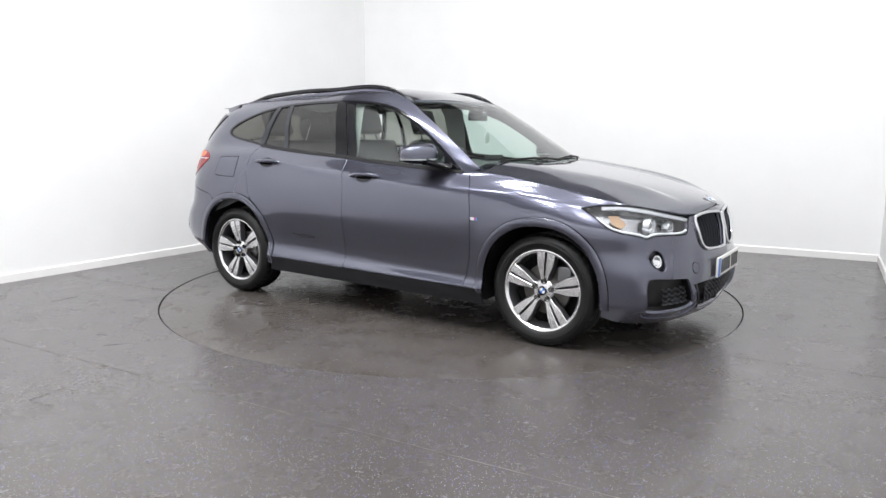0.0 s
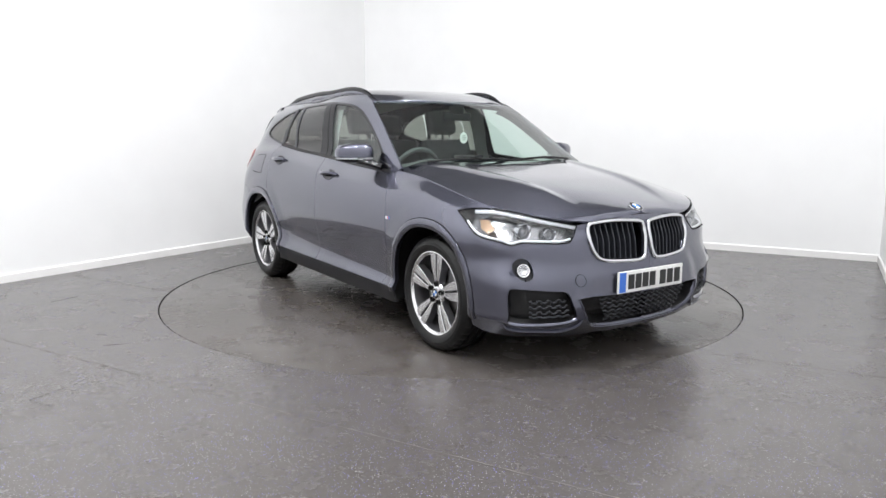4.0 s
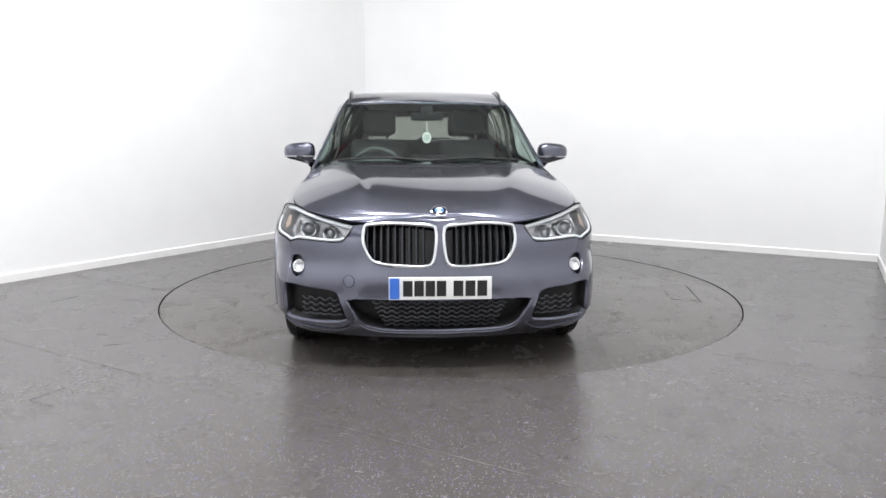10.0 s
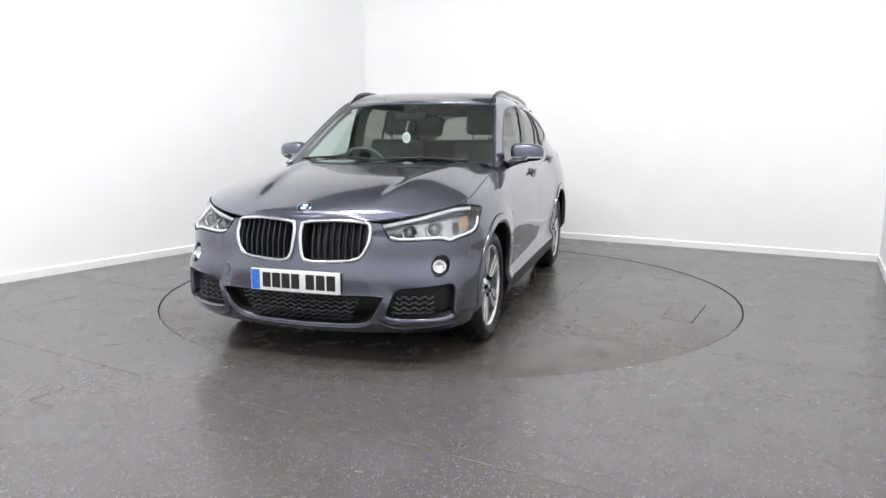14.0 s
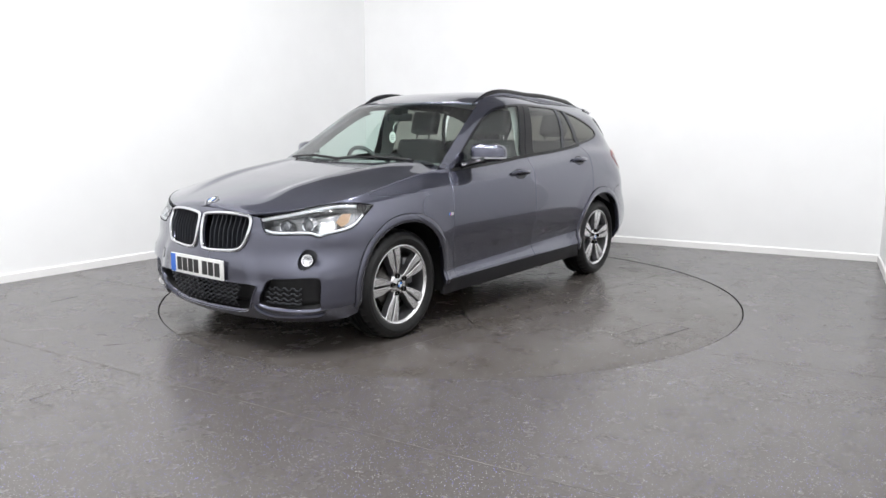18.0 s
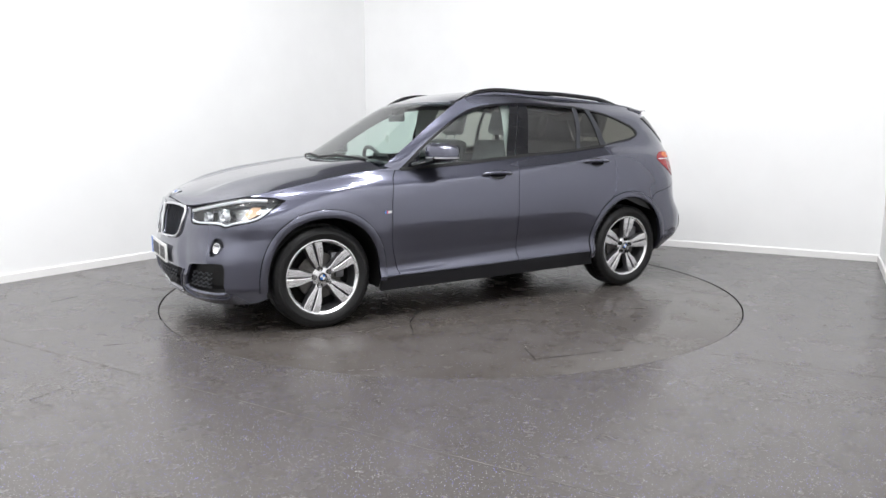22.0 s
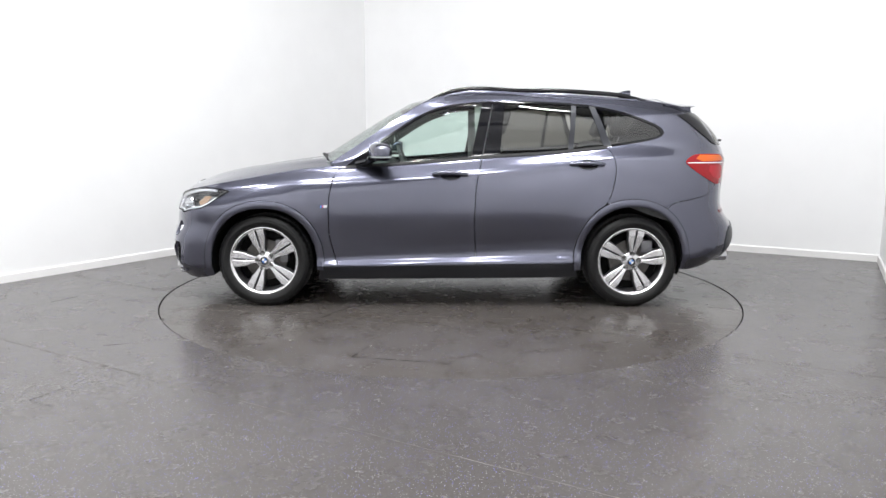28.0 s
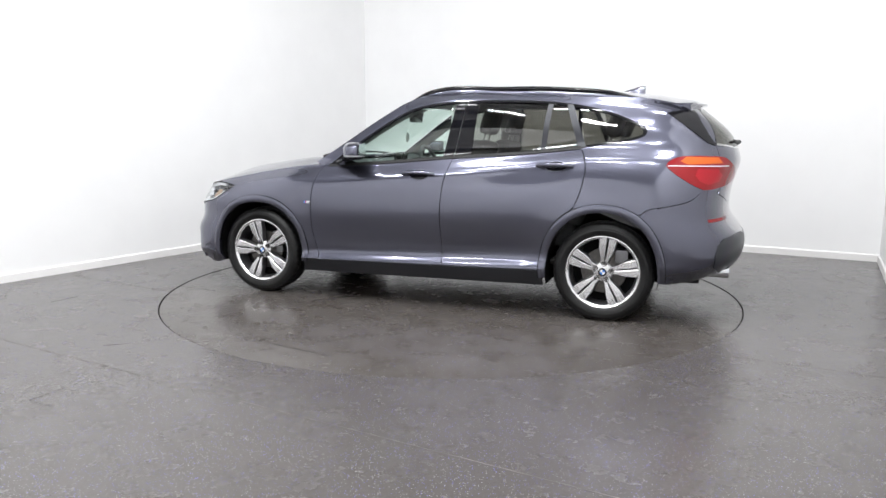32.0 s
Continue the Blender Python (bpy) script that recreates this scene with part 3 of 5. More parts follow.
KIDNEY = curve2([at_y(0.021, 0.758), at_y(0.048, 0.782), at_y(0.21, 0.793), at_y(0.345, 0.785), at_y(0.384, 0.768), at_y(0.392, 0.71), at_y(0.362, 0.625), at_y(0.315, 0.592), at_y(0.20, 0.581), at_y(0.078, 0.580), at_y(0.036, 0.604), at_y(0.020, 0.69)], 5, True)
INTAKE_SIDE = curve2(FR([(0.545, 0.440), (0.66, 0.455), (0.79, 0.468), (0.822, 0.45), (0.822, 0.33), (0.805, 0.278), (0.68, 0.268), (0.55, 0.272), (0.488, 0.29), (0.487, 0.315), (0.512, 0.38)]), 5, True)
INTAKE_MID = [(0.0, 0.408)] + curve2([at_y(0.27, 0.408), at_y(0.474, 0.402), at_y(0.435, 0.325), at_y(0.39, 0.262), at_y(0.30, 0.234), at_y(0.10, 0.230)], 5) + [(0.0, 0.230)]
FOG = [at_y(0.747 + 0.044 * math.cos(a), 0.562 + 0.056 * math.sin(a)) for a in (2 * math.pi * k / 20 for k in range(20))]
seam = S([(1.565, 0.840), (1.535, 0.805), (1.50, 0.767)])
arch_f = S(arch_arc(0, 62, -18, 16))
low = [at_x(1.70, 0.232), at_x(1.76, 0.212), at_x(1.85, 0.20), at_y(0.60, 0.192), at_y(0.3, 0.188), (0.0, 0.187)]
arch_f = [p for p in arch_f if p[1] > 0.235]
top_edge = [(0.0, hood_s(0.0) - 0.004)] + [(s, hood_s(s) - 0.004) for s in (0.05, 0.1, 0.14, 0.17, 0.2, 0.23, 0.26)] 
lampb = [p for p in LAMP_BOT[::-1]]
bumper = [(0.0, 0.405)] + [(0.0, 0.55), (0.0, 0.7)] + top_edge + lampb[0:] + seam[1:] + arch_f + low + [(0.0, 0.230)] + INTAKE_MID[::-1][1:-1]
bumper = slit(bumper, KIDNEY[::-1])
bumper = slit(bumper, INTAKE_SIDE[::-1])
bumper = slit(bumper, FOG[::-1])
panel("front_bumper", [bumper], body, PAINT, car, 0.014, 0.014, 0.02, skip=mid_skip, side=0)

# front wing
door_f = S(shifted(curve2(DOOR_F, 4), G))
wing_top = [(s, hood_s(s) - 0.003) for s in np.linspace(seam[0][0] - 0.1, 1.42, 24)]
lamp_edge = [p for p in curve2(LAMP_TOP[3:], 4)]
wing = [p for p in wing_top if p[0] > LAMP_TOP[3][0]] + [at_x(0.79, 1.035)] + door_f + S([(0.80, sill_line(0.80)), (0.87, sill_line(0.87))]) + S([p for p in arch_arc(0, 190, 63, 30) if p[1] > sill_line(0.93)]) + seam[::-1][:-1] + lamp_edge[::-1]
panel("front_wing", [wing], body, PAINT, car, 0.02, 0.02, 0.012, side=2)

# doors
for nm, a, b in (("front_door", DOOR_F, DOOR_B), ("rear_door", DOOR_B, DOOR_R)):
    fa, fb = shifted(curve2(a, 4), -G), shifted(curve2(b, 4), G)
    fa = [p for p in fa if p[1] < belt(p[0])]
    fb = [p for p in fb if p[1] < belt(p[0])]
    poly = along(belt, fa[0][0], fb[0][0], 14) + fb
    if nm == "rear_door":
        poly += [p for p in arch_arc(1, 62, -10, 24, 0.006, True)if p[1] > sill_line(p[0]) and p[1] < 0.77] 
        poly += along(sill_line, -0.902, fa[-1][0], 8)
    else:
        poly += along(sill_line, fb[-1][0], fa[-1][0], 8)
    poly += fa[::-1]
    panel(nm, [S(poly)], body, PAINT, car, 0.03, 0.0125, 0.015, side=2)

# sill
poly = along(lambda x: sill_line(x) - 0.006, 0.928, -0.915, 11) + [(-0.938, 0.225)] + [(0.2, 0.212), (0.80, 0.207), (0.935, 0.206)]
panel("sill", [S(poly)], body, SILL, car, 0.04, 0.02, 0.03, side=2)

# rear quarter with the pillar behind the side windows
DLO = [(0.745, 1.012), (0.60, 1.125), (0.43, 1.245), (0.24, 1.365), (0.10, 1.43), (-0.05, 1.463), (-0.28, 1.483), (-0.60, 1.487), (-0.86, 1.478), (-1.05, 1.458), (-1.25, 1.42), (-1.42, 1.365), (-1.53, 1.315), (-1.567, 1.285), (-1.56, 1.245), (-1.48, 1.212), (-1.30, 1.18), (-1.15, 1.158)]
dlo_top = curve2(DLO[:13], 4)
dlo_rear = curve2(DLO[11:], 5)
PILLAR_A = [(0.855, 1.035), (0.753, 1.105), (0.598, 1.21), (0.415, 1.335), (0.257, 1.435), (0.178, 1.48), (0.10, 1.508)]


def roof_edge(x):
    return hermite([-1.8, -1.6, -1.2, -0.6, 0.0, 0.10, 0.17], [1.447, 1.486, 1.523, 1.552, 1.542, 1.512, 1.482], x)


HATCH = [(-1.80, 1.448), (-1.86, 1.38), (-1.95, 1.26), (-2.0, 1.18), (-2.03, 1.10)]
TAIL = [(-1.708, 1.058), (-1.765, 1.10), (-1.862, 1.112), (-2.026, 1.107), (-2.078, 1.09), (-2.127, 1.034), (-2.13, 0.96), (-2.075, 0.918), (-1.964, 0.897), (-1.901, 0.917), (-1.818, 0.964), (-1.748, 1.012)]
tail_out = curve2([(x, z) for x, z in TAIL], 4, True)
RB = [(-1.615, 0.775), (-1.75, 0.80), (-1.87, 0.835), (-1.94, 0.90)]
zj = float(np.interp(1.10, [-p[0] for p in dlo_top], [p[1] for p in dlo_top]))
quarter = [(-1.10, roof_edge(-1.10))] + along(roof_edge, -1.15, -1.78, 8) + HATCH[0:1] + curve2(HATCH, 3)[1:] + [(-1.90, 1.10), (-1.76, 1.09), (-1.73, 1.065), (-1.79, 1.02), (-1.88, 0.96), (-1.93, 0.92)] + curve2(RB, 4)[::-1][1:] + [p for p in arch_arc(1, 118, 63, 16) ][:] + [(-1.135, 0.78)] + shifted(curve2(DOOR_R, 4), -G)[::-1][1:-2] + dlo_rear[::-1][:] + [p for p in dlo_top if p[0] < -1.105][::-1] + [(-1.10, zj)]
cab = [p for p in PILLAR_A] + along(roof_edge, 0.05, -1.10, 14) + [(-1.10, zj)] + [p for p in dlo_top if p[0] >= -1.095][::-1] + [(0.78, 1.008)]
panel("side_frame", [S(cab)], body, PAINT, car, 0.02, 0.015, 0.02, side=2)
panel("rear_quarter", [S(quarter)], body, PAINT, car, 0.02, 0.02, 0.012, side=2)

# rear bumper and tailgate
arch_r = [p for p in arch_arc(1, 120, 195, 16) if p[1] > 0.28]
rb = S([(-1.943, 0.895), (-1.96, 0.92), (-2.0, 0.93)]) + [at_x(-2.03, 0.866), (4.1, 0.803), (4.4, 0.783), (4.4, 0.335), (4.1, 0.335), at_x(-2.0, 0.315), at_x(-1.9, 0.29), at_x(-1.745, 0.275), at_x(-1.697, 0.28)] + S(arch_r)[::-1] + S([(x, z - 0.006) for x, z in curve2(RB, 4)])[:-1]
panel("rear_bumper", [rb], body, PAINT, car, 0.02, 0.02, 0.015, skip=lambda p: abs(p[0] - 4.4) < 1e-4, side=0)
gate = S(shifted(curve2(HATCH, 3), -0.004)) + [at_x(-2.035, 1.11), at_x(-2.07, 0.98), at_x(-2.04, 0.867), (4.1, 0.808), (4.4, 0.788), (4.4, 1.155), (4.15, 1.16), at_x(-2.01, 1.175), at_x(-1.88, 1.42), (4.15, 1.435), (4.4, 1.435), (4.4, 1.448), (4.1, 1.452)]
panel("tailgate", [gate], body, PAINT, car, 0.02, 0.02, 0.012, skip=lambda p: abs(p[0] - 4.4) < 1e-4, side=0)


# bonnet, roof, windscreen
HX = np.linspace(0.80, 2.09, 44)
HE = np.full(len(HX), 0.8)
for _ in range(5):
    HE = np.array([p[0] for p in S([(x, hood_s(s)) for x, s in zip(HX, HE)])])
HZ = np.array([hood_s(s) for s in HE])
HY = np.array([body(s, z)[0][1] for s, z in zip(HE, HZ)])


def bonnet(x, y):
    x, y = np.broadcast_arrays(np.asarray(x, float), np.asarray(y, float))
    ye, ze = np.maximum(np.interp(x, HX, HY), 0.02), np.interp(x, HX, HZ)
    zc = hermite([0.75, 1.0, 1.3, 1.6, 1.85, 2.0, 2.07, 2.12], [1.080, 1.062, 1.022, 0.974, 0.916, 0.869, 0.843, 0.822], x)
    q = np.clip(np.abs(y) / ye, 0, 1.2)
    z = zc - np.maximum(zc - ze, 0) * q ** (4.2 - 2.1 * smooth01(1.45, 1.95, x))
    # two soft ridges running to the grille
    yr = 0.36 + 0.17 * (2.1 - x)
    d = np.abs(y) - yr
    z = z + 0.016 * np.where(d < 0, np.exp(-(d / 0.045) ** 2), np.exp(-(d / 0.13) ** 2)) * (1 - smooth01(1.72, 2.03, x)) * (1 - smooth01(0.80, 1.0, q))
    return np.stack([x, y, z], -1)


hood = [(x, y - 0.003) for x, y in zip(HX[::-1], HY[::-1])]
hood = [(2.093, 0.0)] + hood + [(0.815, 0.62), (0.86, 0.50), (0.925, 0.3), (0.945, 0.0)]
panel("bonnet", [hood], bonnet, PAINT, car, 0.02, 0.02, 0.018, skip=lambda p: abs(p[1]) < 1e-4, side=0)


def roof(x, y):
    x, y = np.broadcast_arrays(np.asarray(x, float), np.asarray(y, float))
    ze = roof_edge(x)
    ye = hermite([-1.85, -1.2, 0.0, 0.4], [0.53, 0.567, 0.59, 0.575], x)
    zc = hermite([-1.95, -1.6, -1.0, -0.4, 0.0, 0.15, 0.24, 0.31, 0.42], [1.462, 1.535, 1.583, 1.592, 1.566, 1.532, 1.507, 1.483, 1.44], x)
    return np.stack([x, y, zc - (zc - ze) * np.clip(np.abs(y) / ye, 0, 1.1) ** 2.3], -1)


rp = [(0.312, 0.0), (0.298, 0.2), (0.252, 0.4), (0.19, 0.56), (0.168, 0.605), (0.10, 0.60)] + [(x, float(hermite([-1.85, -1.2, 0.0, 0.4], [0.53, 0.567, 0.59, 0.575], x))) for x in np.linspace(0.05, -1.78, 20)] + [(-1.80, 0.4), (-1.82, 0.0)]
panel("roof", [rp], roof, PAINT, car, 0.03, 0.03, 0.02, skip=lambda p: abs(p[1]) < 1e-4, side=0)


def windscreen(y, z):
    y, z = np.broadcast_arrays(np.asarray(y, float), np.asarray(z, float))
    zk = [q[1] for q in PILLAR_A]
    xa = hermite(zk, [q[0] for q in PILLAR_A], z)
    ya = hermite([1.03, 1.105, 1.21, 1.335, 1.48, 1.51], [0.789, 0.759, 0.722, 0.678, 0.617, 0.601], z)
    bow = hermite([1.0, 1.09, 1.3, 1.5, 1.6], [0.205, 0.195, 0.165, 0.135, 0.12], z)
    return np.stack([xa + bow * (1 - np.minimum(np.abs(y) / ya, 1.1) ** 2.2), y, z], -1)


ws = [(0.0, 1.04), (0.772, 1.045), (0.757, 1.09), (0.714, 1.21), (0.670, 1.335), (0.628, 1.44), (0.612, 1.474), (0.4, 1.478), (0.2, 1.481), (0.0, 1.482)]
panel("windscreen", [ws], windscreen, GLASS, car, 0.04, 0.03, 0.0, skip=lambda p: abs(p[0]) < 1e-4, side=0, label="clear laminated windscreen")


def arch_trim(k, a0, a1):
    """Body-coloured lip round a wheel arch."""
    ins, outs = arch_arc(k, a0, a1, 60, -0.004), arch_arc(k, a0, a1, 60, 0.0, True)
    fr = [(-0.02, -0.022), (0.0, 0.003), (0.10, 0.007), (0.5, 0.008), (0.9, 0.008), (0.97, 0.006), (1.0, -0.002)]
    V, F, pts = [], [], []
    for (x0, z0), (x1, z1) in zip(ins, outs):
        for t, _ in fr:
            pts.append((x0 + (x1 - x0) * t, max(z0 + (z1 - z0) * t, 0.205)))
    sz = np.array(S(pts))
    e = 2e-3
    P = body(sz[:, 0], sz[:, 1])
    N = np.cross(body(sz[:, 0] + e, sz[:, 1]) - body(sz[:, 0] - e, sz[:, 1]), body(sz[:, 0], sz[:, 1] + e) - body(sz[:, 0], sz[:, 1] - e))
    N /= np.linalg.norm(N, axis=1)[:, None]
    V = P + N * np.tile([l for _, l in fr], len(ins))[:, None]
    m = len(fr)
    F = [[i * m + j, i * m + j + 1, (i + 1) * m + j + 1, (i + 1) * m + j] for i in range(len(ins) - 1) for j in range(m - 1)]
    mesh_part("arch_trim", V, F, PAINT, car, "body-coloured wheel arch lip")
    mesh_part("arch_trim", V * (1, -1, 1), [f[::-1] for f in F], PAINT, car, "body-coloured wheel arch lip")
    pts = [(cx, max(z, 0.205)) for cx, z in outs] + [(cx, max(z, 0.205)) for cx, z in arch_arc(k, a0, a1, 60, 0.0035, True)]
    sz = np.array(S(pts))
    V = body(sz[:, 0], sz[:, 1]) + np.array((0, 0.0012, 0))
    n = len(outs)
    F = [[i, i + n, i + n + 1, i + 1] for i in range(n - 1)]
    mesh_part("arch_gap", V, F, GAP, car)
    mesh_part("arch_gap", V * (1, -1, 1), F, GAP, car)


arch_trim(0, -6, 186)
arch_trim(1, -6, 184)
# fuel flap on the car's right
flap = curve2([(-1.325, 1.07, 1), (-1.52, 1.062), (-1.545, 1.04), (-1.56, 0.95), (-1.54, 0.925), (-1.36, 0.918), (-1.335, 0.935)], 4, True)
flap_s = S(flap)
panel("fuel_flap", [flap_s], body, PAINT, car, 0.03, 0.03, 0.004, 0.0022, side=-1, label="rounded fuel filler flap")
panel("flap_gap", [S(inset([(x, z) for x, z in flap], -0.004))], body, GAP, car, 0.03, 0.03, 0.0, 0.0006, side=-1)


def frame_at(s, z, lift=0.0):
    """Point and outward normal of the body at (s, z)."""
    e = 2e-3
    p = body(s, z)[0]
    n = np.cross(body(s + e, z)[0] - body(s - e, z)[0], body(s, z + e)[0] - body(s, z - e)[0])
    n = n / np.linalg.norm(n)
    return Vector(p + n * lift), Vector(n)


def on_body(pts, lift=0.0):
    uv = np.array(pts)
    e = 2e-3
    P = body(uv[:, 0], uv[:, 1])
    N = np.cross(body(uv[:, 0] + e, uv[:, 1]) - body(uv[:, 0] - e, uv[:, 1]), body(uv[:, 0], uv[:, 1] + e) - body(uv[:, 0], uv[:, 1] - e))
    N /= np.linalg.norm(N, axis=1)[:, None]
    return P + N * lift, N


def flipped(pts):
    return [(p[0], -p[1], p[2]) for p in pts]


def both(name, verts, faces, material, parent, label="", smooth=True):
    """The same part on either side of the car."""
    a = mesh_part(name, verts, faces, material, parent, label, smooth=smooth)
    b = mesh_part(name, flipped(verts), [f[::-1] for f in faces], material, parent, label, smooth=smooth)
    return a, b


def well(name, outline, depth, material, parent, label="", du=0.03, dv=0.03, half=False):
    """A recess behind an opening of the body: walls and a floor."""
    wide = outline if half else inset(outline, -0.0025)
    top, N = on_body(wide, -0.006)
    low = top - N * depth
    n = len(outline)
    V = np.vstack([top, low])
    F = [[i, (i + 1) % n, n + (i + 1) % n, n + i] for i in range(n)]
    P, G, _ = sheet([wide], body, du, dv, 0.0, -depth - 0.004)
    F += [[2 * n + i for i in f] for f in G]
    V = np.vstack([V, P])
    if half:
        m = len(V)
        return mesh_part(name, np.vstack([V, V * (1, -1, 1)]), F + [[i + m for i in f[::-1]] for f in F], material, parent, label)
    return both(name, [tuple(v) for v in V], F, material, parent, label)


# side windows
dlo = dlo_top + dlo_rear[11:] + along(belt, -1.10, 0.70, 16)
dlo_in = inset(dlo, 0.015)
panel("window_trim", [S(slit(dlo, dlo_in[::-1]))], body, BLACK, car, 0.03, 0.02, 0.01, 0.001, side=2, label="gloss black window surround")
TX = np.array([p[0] for p in dlo_top] + [p[0] for p in dlo_rear[11:]])[::-1]
TZ = np.array([p[1] for p in dlo_top] + [p[1] for p in dlo_rear[11:]])[::-1]
keep = [0]
for i in range(1, len(TX)):
    if TX[i] > TX[keep[-1]] + 1e-4 and TZ[i] > 1.3 or TX[i] > 0.1:
        keep.append(i)
TX, TZ = TX[keep], TZ[keep]


def band(xt0, xt1, xb1, xb0, gap=0.012, n=14):
    top = [(x, float(np.interp(x, TX, TZ)) - gap) for x in np.linspace(xt0, xt1, n)]
    bot = [(x, belt(x) + gap) for x in np.linspace(xb1, xb0, n)]
    return S(top + bot)


panel("front_side_window", [band(0.60, -0.245, -0.165, 0.63)], body, GLASS, car, 0.05, 0.04, 0.0, -0.006, side=2, label="clear side window glass")
panel("mirror_sail", [S([(0.74, 1.014), (0.60, 1.118), (0.57, 1.128), (0.60, 1.032), (0.63, 1.022)])], body, BLACK, car, 0.05, 0.04, 0.008, 0.003, side=2)
panel("rear_side_window", [band(-0.40, -0.91, -0.875, -0.365)], body, PRIVACY, car, 0.05, 0.04, 0.0, -0.006, side=2, label="dark tinted privacy glass")
panel("rear_vent_window", [band(-0.93, -1.04, -1.135, -0.90)], body, PRIVACY, car, 0.05, 0.04, 0.0, -0.006, side=2, label="dark tinted privacy glass")
quarter_glass = inset([p for p in dlo_top if p[0] < -1.06] + dlo_rear[11:] + along(belt, -1.17, -1.165, 1), 0.013)
panel("quarter_window", [S(quarter_glass)], body, PRIVACY, car, 0.05, 0.04, 0.0, -0.005, side=2, label="dark tinted privacy glass")
panel("pillar_cover", [band(-0.245, -0.318, -0.242, -0.165, 0.004)], body, PILLAR, car, 0.05, 0.04, 0.006, 0.002, side=2, label="gloss black door pillar cover")
panel("pillar_cover", [band(-0.326, -0.41, -0.372, -0.250, 0.004)], body, PILLAR, car, 0.05, 0.04, 0.006, 0.002, side=2, label="gloss black door pillar cover")
panel("window_divider", [band(-0.90, -0.935, -0.905, -0.868, 0.006)], body, SATIN, car, 0.05, 0.04, 0.008, 0.001, side=2, label="satin grey window divider")
panel("window_divider", [band(-1.028, -1.072, -1.182, -1.128, 0.006)], body, SATIN, car, 0.05, 0.04, 0.008, 0.003, side=2, label="satin grey window divider")
panel("belt_strip", [S(along(belt, 0.74, -1.15, 18, 0.012) + along(belt, -1.15, 0.74, 18, -0.006))], body, PLASTIC, car, 0.04, 0.02, 0.01, 0.006, side=2, label="black rubber belt strip")


# wheels
def spoke_mesh():
    """One blade of a double spoke, bright on its face and grey on its flanks."""
    st = [(0.045, -0.004, 0.025), (0.075, -0.002, 0.027), (0.10, 0.001, 0.034), (0.12, 0.0025, 0.041), (0.15, 0.003, 0.052), (0.19, 0.0035, 0.058), (0.236, 0.004, 0.063)]
    V, F, mats = [], [], []
    for r, a, b in st:
        dep = -0.004 - 0.016 * max(0.0, 1 - (r - 0.045) / 0.181) ** 1.4
        V += [(r, a + 0.004, dep), (r, b - 0.004, dep), (r, b + 0.003, dep - 0.045), (r, a - 0.002, dep - 0.03)]
    for i in range(len(st) - 1):
        p, q = 4 * i, 4 * i + 4
        for k in range(4):
            F.append([p + k, p + (k + 1) % 4, q + (k + 1) % 4, q + k])
            mats.append(0 if k == 0 else 1)
    return V, F, mats


def make_spokes(mirror):
    V, F, mats = spoke_mesh()
    me = bpy.data.meshes.new("spoke")
    k = -1 if mirror else 1
    # local: x outwards along the spoke, y out of the car, z across
    me.from_pydata([(r, d, k * c) for r, c, d in V], [], [f if k > 0 else f[::-1] for f in F])
    me.materials.append(ALLOY)
    me.materials.append(DARKALLOY)
    for p, m in zip(me.polygons, mats):
        p.material_index = m
    bm = bmesh.new()
    bm.from_mesh(me)
    bmesh.ops.recalc_face_normals(bm, faces=bm.faces)
    bmesh.ops.bevel(bm, geom=[e for e in bm.edges if len(e.link_faces) == 2 and e.link_faces[0].material_index != e.link_faces[1].material_index], offset=0.0022, segments=1, affect="EDGES")
    bm.to_mesh(me)
    bm.free()
    return me


BARREL = mat("grey_wheel_barrel", (0.20, 0.20, 0.21), 0.4, 0.8)
SPOKES = (make_spokes(False), make_spokes(True))
BLUE = mat("badge_blue", (0.05, 0.18, 0.55), 0.25)
BWHITE = mat("badge_white", (0.8, 0.8, 0.8), 0.25)


def roundel(parent, m, r, name="badge"):
    """A round emblem: chrome rim, dark ring, blue and white quarters."""
    bm = bmesh.new()
    lathe(bm, [(0.0001, 0.0), (r * 0.9, 0.0), (r * 0.94, 0.0025), (r, 0.002), (r * 1.02, -0.004)], "z", 32)
    bmesh.ops.recalc_face_normals(bm, faces=bm.faces)
    bmesh.ops.transform(bm, matrix=m, verts=bm.verts)
    base = part(name, bm, CHROME, parent, "round emblem with blue and white quarters")
    bm = bmesh.new()
    lathe(bm, [(r * 0.6, 0.0012), (r * 0.9, 0.0012)], "z", 32)
    bmesh.ops.recalc_face_normals(bm, faces=bm.faces)
    bmesh.ops.transform(bm, matrix=m, verts=bm.verts)
    part("ring", bm, BLACK, base)
    for k in range(4):
        bm = bmesh.new()
        c = bm.verts.new((0, 0, 0.002))
        vs = [bm.verts.new((r * 0.58 * math.cos(a), r * 0.58 * math.sin(a), 0.002)) for a in (math.pi / 2 * (k + j / 8) for j in range(9))]
        for i in range(8):
            bm.faces.new((c, vs[i], vs[i + 1]))
        bmesh.ops.transform(bm, matrix=m, verts=bm.verts)
        part("quarter", bm, (BLUE, BWHITE)[k % 2], base)
    return base


TYRE_R = 0.338


